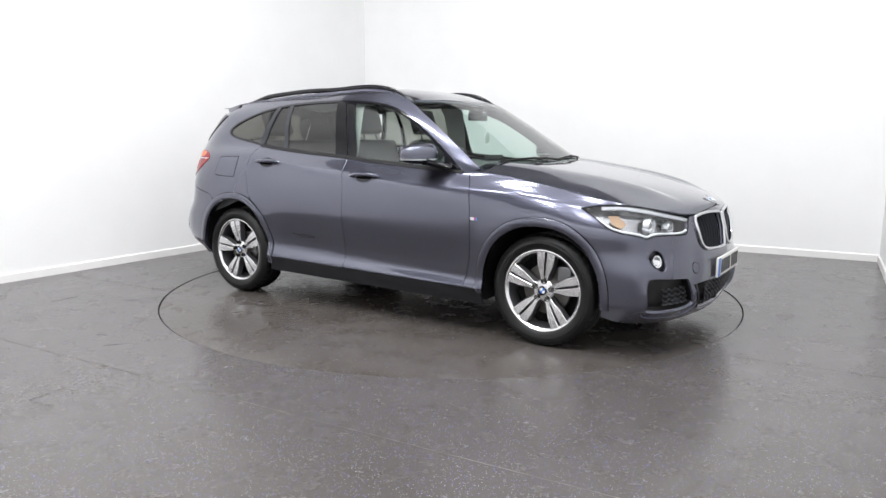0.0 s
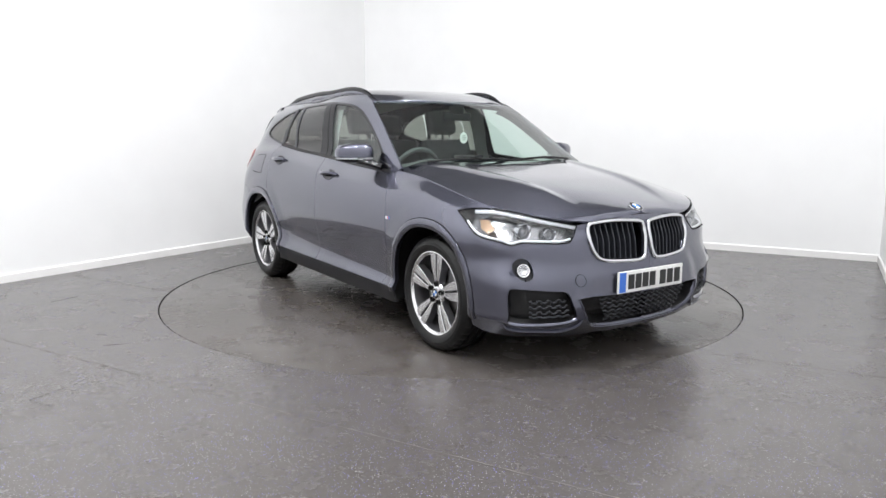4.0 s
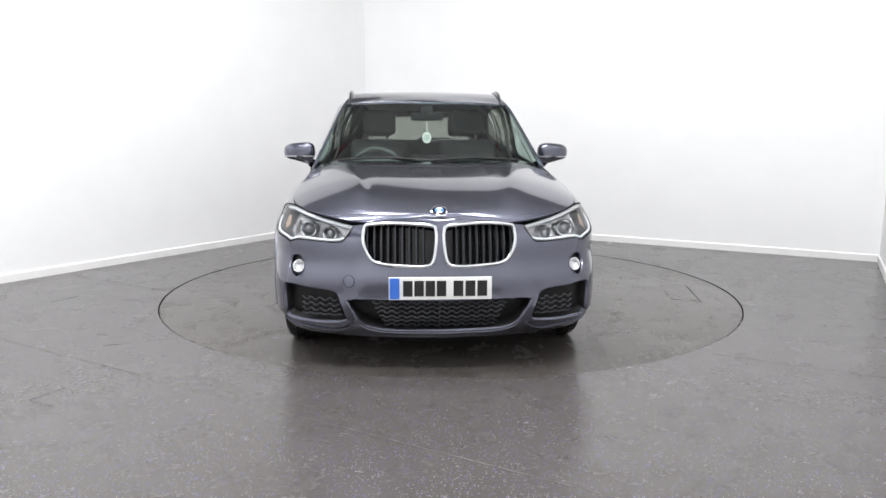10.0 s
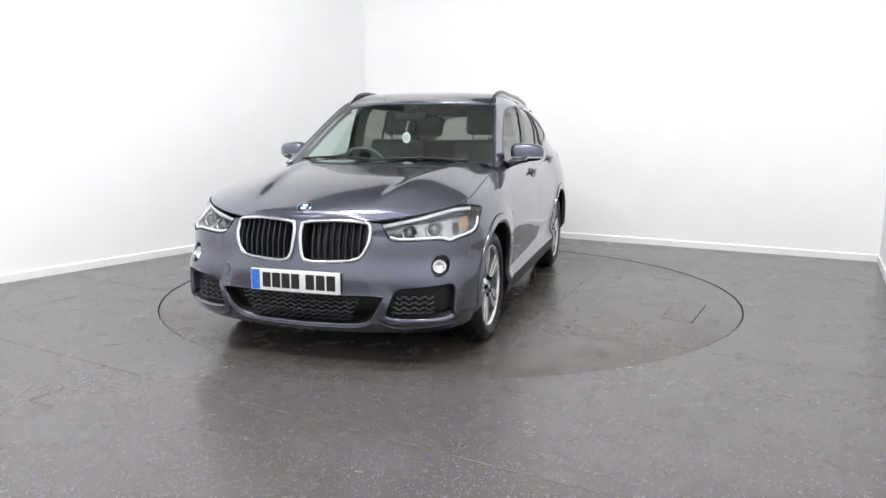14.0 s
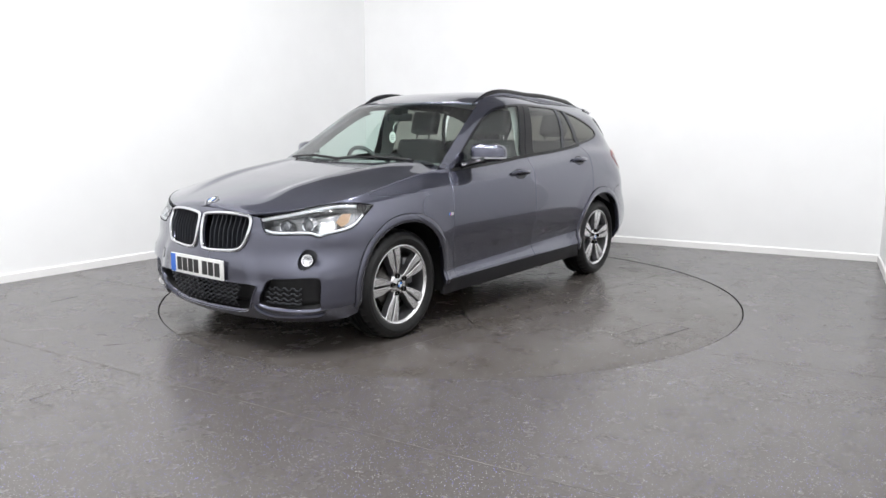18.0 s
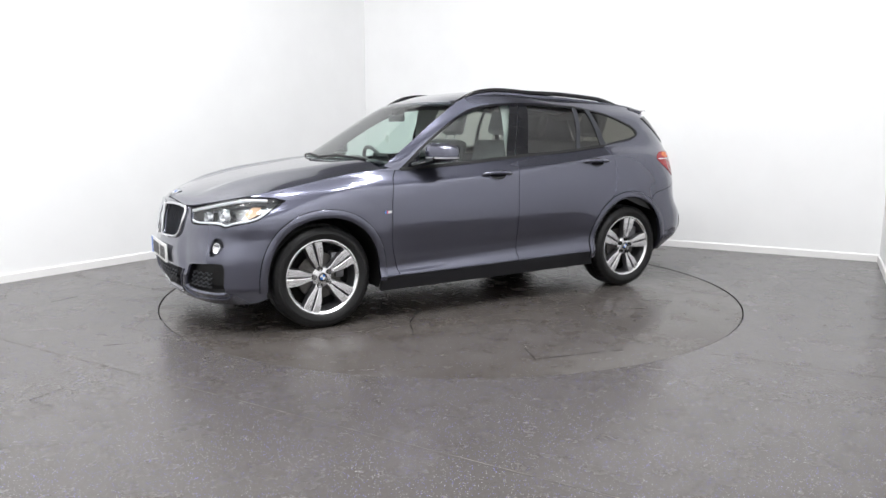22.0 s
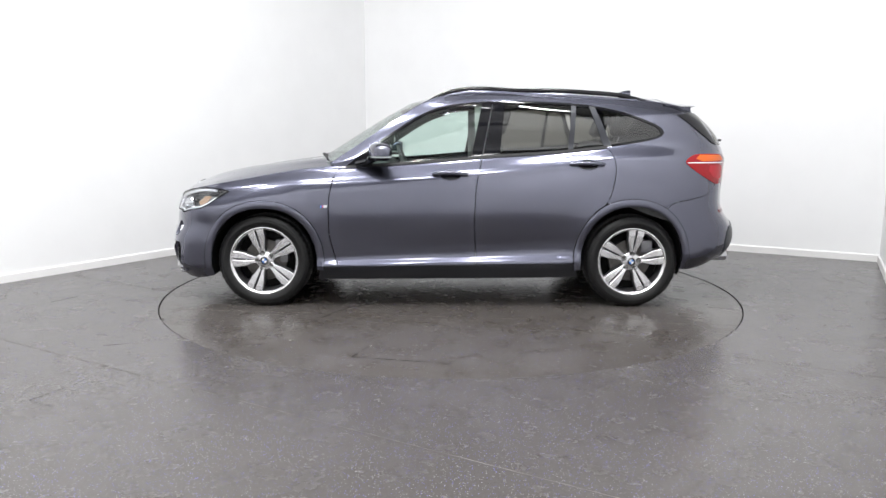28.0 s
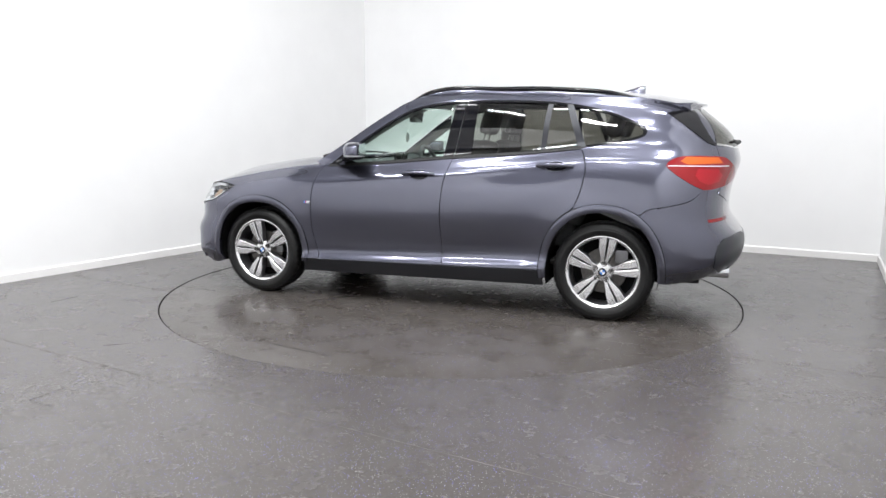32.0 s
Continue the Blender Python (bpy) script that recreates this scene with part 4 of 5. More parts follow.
def tyre_mesh():
    n = 168
    V, F = [], []
    for k in range(n):
        a = 2 * math.pi * k / n
        cut = 0.006 if k % 4 == 0 else 0.0
        prof = [(0.240, -0.010), (0.250, 0.004), (0.264, 0.011), (0.285, 0.015), (0.287, 0.0135), (0.300, 0.013), (0.3015, 0.011), (0.318, 0.004), (0.329 - cut, -0.008), (0.335 - cut, -0.022), (TYRE_R - 0.001 - cut * 0.6, -0.045), (TYRE_R - 0.008, -0.047), (TYRE_R - 0.008, -0.054), (TYRE_R, -0.056), (TYRE_R, -0.085), (TYRE_R - 0.008, -0.087), (TYRE_R - 0.008, -0.095), (TYRE_R, -0.097), (TYRE_R, -0.128), (TYRE_R - 0.008, -0.13), (TYRE_R - 0.008, -0.138), (TYRE_R - 0.001, -0.14), (0.335 - cut, -0.18), (0.325 - cut, -0.198), (0.29, -0.212), (0.236, -0.19)]
        for r, h in prof:
            V.append((r * math.cos(a), h, r * math.sin(a)))
    m = len(prof)
    for k in range(n):
        for i in range(m - 1):
            a, b = k * m + i, ((k + 1) % n) * m + i
            F.append((a, b, b + 1, a + 1))
    return V, F


TV, TF = tyre_mesh()
shared = {}


def wheel(x, side, phase):
    m = pose(x, side * 0.868, 0.336, 0, 0, 0 if side > 0 else 180)
    if not shared:
        bm = bmesh.new()
        lathe(bm, [(0.240, -0.012), (0.2475, -0.004), (0.2465, 0.001), (0.241, 0.002), (0.233, -0.004), (0.226, -0.012)], "y", 72)
        bmesh.ops.recalc_face_normals(bm, faces=bm.faces)
        w = part("wheel", bm, ALLOY, car, "five-double-spoke machined alloy wheel")
        bm = bmesh.new()
        lathe(bm, [(0.2255, -0.010), (0.221, -0.05), (0.214, -0.12), (0.222, -0.19), (0.236, -0.2)], "y", 72)
        bmesh.ops.recalc_face_normals(bm, faces=bm.faces)
        br = part("barrel", bm, BARREL, w)
        shared.update(barrel=br.data)
        bpy.data.objects.remove(br)
        t = mesh_part("tyre", TV, TF, RUBBER, w, "black rubber tyre")
        shared.update(wheel=w.data, tyre=t.data)
        bm = bmesh.new()
        lathe(bm, [(0.0001, -0.013), (0.028, -0.013), (0.03, -0.016), (0.06, -0.021), (0.068, -0.03), (0.07, -0.075)], "y", 40)
        bmesh.ops.recalc_face_normals(bm, faces=bm.faces)
        h = part("hub", bm, ALLOY, w)
        bm = bmesh.new()
        lathe(bm, [(0.06, -0.07), (0.15, -0.07), (0.152, -0.075), (0.152, -0.095), (0.08, -0.095)], "y", 56)
        bmesh.ops.recalc_face_normals(bm, faces=bm.faces)
        d = part("brake_disc", bm, STEEL, w, "worn steel brake disc")
        bm = bmesh.new()
        lathe(bm, [(0.0001, -0.11), (0.215, -0.11)], "y", 40)
        b = part("backing_plate", bm, UNDER, w)
        bm = bmesh.new()
        box(bm, (-0.16, -0.115, 0.06), (-0.075, -0.05, 0.15), 0.012)
        box(bm, (-0.165, -0.115, -0.02), (-0.105, -0.05, 0.06), 0.012)
        c = part("brake_caliper", bm, BARREL, w)
        bm = bmesh.new()
        lathe(bm, [(0.0001, -0.028), (0.008, -0.028), (0.009, -0.032), (0.009, -0.05)], "y", 6)
        bolt = part("bolt", bm, STEEL, w)
        bm = bmesh.new()
        lathe(bm, [(0.0001, -0.0305), (0.0145, -0.0305), (0.0155, -0.0195), (0.0135, -0.0195), (0.012, -0.03)], "y", 16)
        cup = part("bolt_recess", bm, UNDER, w)
        shared.update(hub=h.data, disc=d.data, back=b.data, caliper=c.data, bolt=bolt.data, cup=cup.data)
        for o in (t, h, d, b, c, bolt, cup):
            bpy.data.objects.remove(o)
        bpy.data.objects.remove(w)
    w = new("wheel", shared["wheel"])
    w.parent = car
    w.matrix_local = m
    w["label"] = "five-double-spoke machined alloy wheel"
    for nm, key in (("tyre", "tyre"), ("barrel", "barrel"), ("hub", "hub"), ("brake_disc", "disc"), ("backing_plate", "back"), ("brake_caliper", "caliper")):
        o = new(nm, shared[key])
        o.parent = w
    ph = phase if side > 0 else 180 - phase
    for k in range(5):
        a = ph + 72 * k
        for me in SPOKES:
            o = new("spoke", me)
            o.parent = w
            o.matrix_local = pose(0, 0, 0, 0, -a, 0)
        for nm, key in (("bolt", "bolt"), ("bolt_recess", "cup")):
            o = new(nm, shared[key])
            o.parent = w
            o.matrix_local = pose(0.056 * math.cos(radians(a)), 0.011, 0.056 * math.sin(radians(a)))
    cap = roundel(w, pose(0, -0.0115, 0, -90, 0, 0), 0.030, "hub_cap")
    return w


for x, side, phase in ((1.335, 1, 75), (-1.335, 1, 98), (1.335, -1, 85), (-1.335, -1, 100)):
    wheel(x, side, phase)

# wheel wells and underside
for k in (0, 1):
    cx, rx, rz, _, _ = ARCHES[k]
    arc = [(x, max(z, 0.232)) for x, z in arch_arc(k, -14, 194, 36)]
    V, F = [], []
    sz = np.array(S([(x, max(z, 0.23)) for x, z in arc]))
    for (x, z), y in zip(arc, body(sz[:, 0], sz[:, 1])[:, 1]):
        V += [(x, y - 0.004, z), (cx + (x - cx) * 1.01, y - 0.03, 0.33 + (z - 0.33) * 1.03), (x, 0.56, z)]
    for i in range(len(arc) - 1):
        a = 3 * i
        F += [(a, a + 1, a + 4, a + 3), (a + 1, a + 2, a + 5, a + 4)]
    n = len(V)
    V.append((cx, 0.56, 0.3))
    for i in range(len(arc) - 1):
        F.append((3 * i + 2, n, 3 * i + 5))
    both("arch_liner", V, F, UNDER, car, "black plastic wheel arch liner")
bm = bmesh.new()
box(bm, (-0.90, -0.80, 0.225), (0.90, 0.80, 0.29), 0.02)
box(bm, (0.85, -0.56, 0.21), (2.0, 0.56, 0.30), 0.02)
box(bm, (-1.95, -0.56, 0.24), (-0.85, 0.56, 0.33), 0.02)
part("underbody", bm, UNDER, car, "black underbody panels")
bm = bmesh.new()
box(bm, (0.95, -0.55, 0.28), (1.93, 0.55, 0.80), 0.05)
box(bm, (0.86, -0.70, 0.60), (0.98, 0.70, 0.98), 0.03)
part("engine_bay", bm, UNDER, car)

# headlamps
lamp = curve2(LAMP_TOP, 3) + curve2(LAMP_BOT, 3)[1:-1]
LAMPDARK = mat("lamp_housing_silver", (0.36, 0.36, 0.37), 0.22, 0.85)
AMBER = mat("amber_plastic", (0.33, 0.22, 0.14), 0.35, 0.4)
HALO = mat("lamp_light_guide", (0.85, 0.87, 0.9), 0.15)
lens = panel("headlight", [inset(lamp, 0.003)], body, LENS, car, 0.02, 0.02, 0.0, 0.0, side=2, label="clear headlight with twin round lenses, unlit")
for side, ob in zip((1, -1), lens):
    def add(name, verts, faces, material, label=""):
        v = verts if side > 0 else flipped(verts)
        f = faces if side > 0 else [q[::-1] for q in faces]
        return mesh_part(name, v, f, material, ob, label)
    top, N = on_body(lamp, -0.001)
    low = top - N * 0.075
    n = len(lamp)
    P, Gf, _ = sheet([lamp], body, 0.02, 0.02, 0.0, -0.074)
    add("lamp_housing", [tuple(v) for v in np.vstack([top, low, P])], [[i, (i + 1) % n, n + (i + 1) % n, n + i] for i in range(n)] + [[2 * n + i for i in f] for f in Gf], LAMPDARK)
    # black tube drawn in for the dark gap round the lens
    path, _ = on_body(lamp, 0.0)
    bm = bmesh.new()
    tube(bm, [tuple(p) for p in path], 0.0035, 6, True)
    bm.verts.index_update()
    add("lamp_gap_line", [tuple(v.co) for v in bm.verts], [[v.index for v in f.verts] for f in bm.faces], GAP)
    bm.free()
    # bright upper light guide and lower rim
    for pts, r in ((LAMP_TOP[:5], 0.0098), (LAMP_BOT[1:8], 0.006)):
        path, _ = on_body(curve2(pts, 4), -0.012)
        path = path - np.array((0, 0, 0.012 if r > 0.0097 else -0.013))
        bm = bmesh.new()
        tube(bm, [tuple(p) for p in path], r, 8)
        bm.verts.index_update()
        add("light_guide", [tuple(v.co) for v in bm.verts], [[v.index for v in f.verts] for f in bm.faces], HALO)
        bm.free()
    for yy, zz, rr in ((0.585, 0.748, 0.036), (0.71, 0.765, 0.042)):
        p, nn = frame_at(*at_y(yy, zz), -0.045)
        q = Vector((1, 0.12, -0.02)).to_track_quat("Z", "Y").to_matrix().to_4x4()
        bm = bmesh.new()
        lathe(bm, [(rr * 0.5, -0.012), (rr * 0.8, 0.0), (rr * 0.85, 0.012), (rr, 0.016), (rr * 1.08, 0.006), (rr * 1.1, -0.02)], "z", 28)
        bmesh.ops.transform(bm, matrix=Matrix.Translation(p) @ q, verts=bm.verts)
        bm.verts.index_update()
        add("lamp_ring", [tuple(v.co) for v in bm.verts], [[v.index for v in f.verts] for f in bm.faces], CHROME)
        bm.free()
        bm = bmesh.new()
        lathe(bm, [(0.0001, 0.014), (rr * 0.3, 0.011), (rr * 0.5, 0.002), (rr * 0.58, -0.012)], "z", 20)
        bmesh.ops.transform(bm, matrix=Matrix.Translation(p) @ q, verts=bm.verts)
        bm.verts.index_update()
        add("projector", [tuple(v.co) for v in bm.verts], [[v.index for v in f.verts] for f in bm.faces], DARKALLOY)
        bm.free()
    P, Gf, _ = sheet([S([(1.765, 0.815), (1.715, 0.812), (1.745, 0.772), (1.80, 0.748), (1.82, 0.772)])], body, 0.03, 0.03, 0.0, -0.03)
    add("side_marker", [tuple(v) for v in P], Gf, AMBER, "amber turn reflector")

# kidney grille
well("grille_recess", KIDNEY, 0.06, BLACK, car)
for side in (1, -1):
    path, _ = on_body(KIDNEY, 0.006)
    bm = bmesh.new()
    tube(bm, [(p[0], side * p[1], p[2]) for p in path], 0.0105, 10, True)
    g = part("kidney_grille", bm, CHROME, car, "chrome-framed kidney grille with black slats")
    ys = [0.085 + 0.036 * k for k in range(9)]
    ky = np.array([body(s, z)[0][1] for s, z in KIDNEY])
    kz = np.array([q[1] for q in KIDNEY])
    for y in ys:
        zt = [kz[i] for i in range(len(ky)) if abs(ky[i] - y) < 0.03]
        if len(zt) < 2:
            continue
        z1, z0 = max(zt) - 0.004, min(zt) + 0.004
        P, N = on_body(FR([(y, z0 + (z1 - z0) * k / 8) for k in range(9)]))
        P = P - N * (0.004 + 0.008 * (1 - np.sin(math.pi * np.arange(9) / 8)))[:, None]
        pts = [(p[0], side * p[1], p[2]) for p in P]
        V, F = [], []
        for x, yq, z in pts:
            V += [(x, yq - 0.0035, z), (x + 0.002, yq, z), (x, yq + 0.0035, z), (x - 0.045, yq + 0.002, z), (x - 0.045, yq - 0.002, z)]
        for k in range(8):
            for c in range(5):
                F.append((5 * k + c, 5 * k + (c + 1) % 5, 5 * k + 5 + (c + 1) % 5, 5 * k + 5 + c))
        bm = bmesh.new()
        vs = [bm.verts.new(v) for v in V]
        for f in F:
            bm.faces.new([vs[i] for i in f])
        bmesh.ops.recalc_face_normals(bm, faces=bm.faces)
        part("slat", bm, SATIN, g)


# lower intakes with wavy mesh
def wave_bar(z, y0, y1, lift, parent, side=1, name="mesh_bar"):
    pts = []
    n = max(8, int((y1 - y0) / 0.008))
    for k in range(n + 1):
        y = y0 + (y1 - y0) * k / n
        ph = (y / 0.052) % 1.0
        w = 0.006 * (1 if ph < 0.35 else (1 - (ph - 0.35) / 0.15 * 2 if ph < 0.5 else (-1 if ph < 0.85 else -1 + (ph - 0.85) / 0.15 * 2)))
        pts.append((y, z + w))
    P, _ = on_body(FR([(max(abs(y), 0.002), q) for y, q in pts]), lift)
    pts = [(p[0], side * math.copysign(p[1], y), p[2]) for p, (y, q) in zip(P, pts)]
    bm = bmesh.new()
    tube(bm, pts, 0.005, 6)
    return part(name, bm, SATIN, parent)


mid = well("lower_intake", INTAKE_MID, 0.07, PLASTIC, car, "black lower intake with wavy mesh", half=True)
for i in range(6):
    z = 0.258 + 0.026 * i
    w = 0.29 + 0.06 * (i / 5)
    wave_bar(z, -w, w, -0.02, mid)
for ob, side in zip(well("side_intake", INTAKE_SIDE, 0.05, PLASTIC, car, "black side intake with wavy mesh"), (1, -1)):
    for i in range(4):
        wave_bar(0.305 + 0.03 * i, 0.515 + 0.008 * i, 0.735, -0.03, ob, side)
# bright edging under the lower intake
path, _ = on_body(curve2([at_y(0.482, 0.402), at_y(0.442, 0.322), at_y(0.395, 0.256), at_y(0.30, 0.226), at_y(0.10, 0.222), (0.0, 0.222)], 5), 0.002)
path = [tuple(p) for p in path] + [(p[0], -p[1], p[2]) for p in path[::-1][1:]]
bm = bmesh.new()
tube(bm, path, 0.005, 8)
part("intake_edging", bm, PAINT, car)

# flared lip below the side intakes
path, _ = on_body(curve2([at_y(0.45, 0.29), at_y(0.47, 0.252), at_y(0.545, 0.226), at_y(0.66, 0.234), at_y(0.79, 0.248), at_y(0.825, 0.28)], 5), 0.003)
for side in (1, -1):
    bm = bmesh.new()
    tube(bm, [(p[0], side * p[1], p[2]) for p in path], [0.003, 0.006, 0.009] + [0.011] * (len(path) - 8) + [0.009, 0.007, 0.005, 0.003, 0.002], 10, flat=0.8)
    part("bumper_lip", bm, PAINT, car, "body-coloured lip below the side intake")
# round towing eye cover on the car's right
cover = curve2([at_y(0.467 + 0.026 * math.cos(a), 0.497 + 0.030 * math.sin(a)) for a in (2 * math.pi * k / 14 for k in range(14))], 2, True)
panel("towing_eye_gap", [inset(cover, -0.0025)], body, GAP, car, 0.02, 0.02, 0.0, 0.0012, side=-1)
panel("towing_eye_cover", [cover], body, PAINT, car, 0.02, 0.02, 0.001, 0.0024, side=-1, label="round towing eye cover")

# fog lamps
for ob, side in zip(well("fog_recess", FOG, 0.03, SATIN, car, "dark fog lamp recess"), (1, -1)):
    p, nn = frame_at(*at_y(0.748, 0.563), -0.03)
    p, nn = Vector((p.x, side * p.y, p.z)), Vector((nn.x + 0.5, side * nn.y, nn.z))
    m = Matrix.Translation(p) @ nn.to_track_quat("Z", "Y").to_matrix().to_4x4()
    bm = bmesh.new()
    lathe(bm, [(0.0001, 0.0), (0.010, 0.001), (0.025, 0.010), (0.029, 0.020), (0.034, 0.021), (0.036, 0.014), (0.036, -0.01)], "z", 28)
    bmesh.ops.transform(bm, matrix=m, verts=bm.verts)
    part("fog_lamp", bm, ALLOY, ob, "chrome-ringed round fog lamp")
    bm = bmesh.new()
    lathe(bm, [(0.0001, 0.024), (0.018, 0.023), (0.029, 0.019)], "z", 28)
    bmesh.ops.transform(bm, matrix=m, verts=bm.verts)
    part("fog_lens", bm, LENS, ob)

# number plate with plain bars for its characters
PLATE_W, PLATE_K = mat("plate_white", (0.78, 0.78, 0.76), 0.3, grain=0.04, size=20), mat("plate_black", (0.012, 0.012, 0.012), 0.4)
PLATE_B = mat("plate_blue", (0.04, 0.16, 0.62), 0.35)
bm = bmesh.new()
box(bm, (2.170, -0.262, 0.414), (2.184, 0.262, 0.530), 0.003)
plate = part("number_plate", bm, PLATE_W, car, "white front number plate with plain black bars")
bm = bmesh.new()
box(bm, (2.180, -0.258, 0.418), (2.1852, -0.208, 0.526))
part("plate_band", bm, PLATE_B, plate)
for k, (y0, y1) in enumerate(((-0.19, -0.142), (-0.133, -0.085), (-0.076, -0.028), (-0.019, 0.029), (0.066, 0.116), (0.127, 0.177), (0.188, 0.238))):
    bm = bmesh.new()
    box(bm, (2.180, y0, 0.432), (2.1855, y1, 0.512))
    part("plate_bar", bm, PLATE_K, plate)
roundel(car, Matrix.Translation((2.052, 0, 0.856)) @ Matrix.Rotation(radians(30), 4, "Y") @ Matrix.Rotation(radians(45), 4, "Z"), 0.041)

# door mirrors
for side in (1, -1):
    def shell(z_lo, z_hi, grow=0.0):
        V, F = [], []
        nu, nv = 18, 12
        for i in range(nv + 1):
            v = -math.pi / 2 + math.pi * i / nv
            for k in range(nu):
                u = 2 * math.pi * k / nu
                cu, su, cv, sv = math.cos(u), math.sin(u), math.cos(v), math.sin(v)
                sp = lambda q, e: math.copysign(abs(q) ** e, q)
                y = 0.922 + (0.114 + grow) * sp(cv, 0.55) * sp(su, 0.7)
                t = (y - 0.82) / 0.21
                x = 0.50 + (0.085 + grow) * sp(cv, 0.6) * sp(cu, 0.7) * (1.05 - 0.25 * t) - 0.05 * t
                z = 1.124 + (0.072 + grow - 0.014 * t) * sp(sv, 0.7) - 0.004 * t
                z = min(max(z, z_lo), z_hi)
                V.append((max(x, 0.425 - 0.03 * t), side * y, z))
        for i in range(nv):
            for k in range(nu):
                F.append((i * nu + k, i * nu + (k + 1) % nu, (i + 1) * nu + (k + 1) % nu, (i + 1) * nu + k))
        bm = bmesh.new()
        vs = [bm.verts.new(v) for v in V]
        for f in F:
            bm.faces.new([vs[i] for i in f])
        bmesh.ops.remove_doubles(bm, verts=bm.verts, dist=1e-4)
        bmesh.ops.dissolve_degenerate(bm, dist=1e-5, edges=bm.edges)
        bmesh.ops.recalc_face_normals(bm, faces=bm.faces)
        return bm
    cap = part("door_mirror", shell(1.093, 1.3), PAINT, car, "grey door mirror with black lower shell")
    part("mirror_lower", shell(1.0, 1.084, -0.002), BLACK, cap)
    part("indicator", shell(1.084, 1.094, 0.001), HALO, cap, "clear indicator strip")
    bm = bmesh.new()
    tube(bm, [(0.64, side * 0.79, 1.035), (0.58, side * 0.83, 1.052), (0.54, side * 0.875, 1.068), (0.52, side * 0.92, 1.08)], [0.055, 0.045, 0.045, 0.05], 12, flat=0.5)
    part("mirror_arm", bm, BLACK, cap)
    bm = bmesh.new()
    vs = [bm.verts.new((0.4195 - 0.03 * t, side * (0.82 + 0.21 * t), z)) for t, z in ((0.12, 1.085), (0.85, 1.09), (0.9, 1.15), (0.8, 1.172), (0.15, 1.18))]
    bm.faces.new(vs)
    part("mirror_glass", bm, CHROME, cap, smooth=False)

# door handles
for hx, hz in ((-0.012, 0.958), (-0.992, 1.033)):
    ell = [(hx + 0.075 * math.cos(a) - 0.005, hz + 0.034 * math.sin(a)) for a in (2 * math.pi * k / 24 for k in range(24))]
    # raised black oval paints the shade in the handle recess
    cups = panel("handle_cup_shade", [S(ell)], body, BLACK, car, 0.02, 0.0125, 0.004, 0.003, side=2)
    rim, _ = on_body(S(ell), 0.003)
    for ob, side in zip(cups, (1, -1)):
        bm = bmesh.new()
        tube(bm, [(p[0], side * p[1], p[2]) for p in rim], 0.0032, 6, True)
        part("cup_rim", bm, PAINT, ob)
    path, N = on_body(S([(hx + 0.125 - 0.25 * k / 12, hz + 0.003) for k in range(13)]), 0.0)
    for ob, side in zip(cups, (1, -1)):
        pts = [tuple((p + n * (0.006 + 0.026 * math.sin(math.pi * min(1, max(0, (k - 0.5) / 11))) ** 0.5)) * (1, side, 1)) for k, (p, n) in enumerate(zip(path, N))]
        bm = bmesh.new()
        tube(bm, pts, [0.010 + 0.006 * math.sin(math.pi * k / 12) ** 0.5 for k in range(13)], 10, flat=1.0)
        part("door_handle", bm, PAINT, ob, "body-coloured bar door handle")

# roof rails, fin, spoiler
for side in (1, -1):
    xs = np.linspace(0.19, -1.53, 40)
    pts, rad = [], []
    for x in xs:
        t = min((0.19 - x) / 0.20, (x + 1.53) / 0.30, 1.0)
        t = t * t * (3 - 2 * t)
        y = float(hermite([-1.85, -1.2, 0.0, 0.4], [0.53, 0.567, 0.59, 0.575], x)) - 0.012
        pts.append((x, side * y, float(roof_edge(x)) - 0.010 + 0.020 * t + 0.012 * float(smooth01(-0.3, -0.9, x)) * t))
        rad.append(0.011 + 0.004 * t)
    bm = bmesh.new()
    tube(bm, pts, rad, 10, flat=1.15)
    part("roof_rail", bm, BLACK, car, "gloss black roof rail")
bm = bmesh.new()
fin = [(-1.335, 1.568, 0.008), (-1.36, 1.578, 0.024), (-1.40, 1.590, 0.030), (-1.44, 1.602, 0.028), (-1.475, 1.609, 0.022), (-1.495, 1.606, 0.014)]
V = []
for x, z, w in fin:
    V.append([bm.verts.new((x, q * w, 1.54 + (z - 1.54) * h)) for q, h in ((-1.3, 0.0), (-1.0, 0.55), (-0.55, 0.88), (0.0, 1.0), (0.55, 0.88), (1.0, 0.55), (1.3, 0.0))])
for a, b in zip(V, V[1:]):
    for k in range(6):
        bm.faces.new((a[k], a[k + 1], b[k + 1], b[k]))
bm.faces.new(V[0])
bm.faces.new(V[-1])
bmesh.ops.recalc_face_normals(bm, faces=bm.faces)
part("roof_antenna", bm, PAINT, car, "shark-fin roof antenna")

V, F = [], []
ks = 33
for i in range(ks):
    q = -1 + 2 * i / (ks - 1)
    e = abs(q) ** 8
    xe, ze = -1.94 + 0.11 * q * q, 1.463 - 0.010 * q * q
    y0, y1, y2 = 0.566 * q, 0.555 * q, 0.495 * q
    za, zb = float(roof(-1.60, y0)[..., 2]), float(roof(-1.74, y1)[..., 2])
    V += [(-1.60, y0, za - 0.006), (-1.612, y0, za + 0.002), (-1.74, y1, zb + 0.003), (-1.85, (y1 + y2) / 2, (zb + ze) / 2 + 0.006), (xe, y2, ze), (xe + 0.003, y2, ze - 0.012), (-1.84, y2, ze - 0.040 - 0.014 * e), (-1.76, y1, zb - 0.075)]
for i in range(ks - 1):
    for k in range(8):
        a, b = 8 * i + k, 8 * i + (k + 1) % 8
        F.append((a, a + 8, b + 8, b))
F += [tuple(range(8)), tuple(range(8 * ks - 8, 8 * ks))[::-1]]
bm = bmesh.new()
vs = [bm.verts.new(v) for v in V]
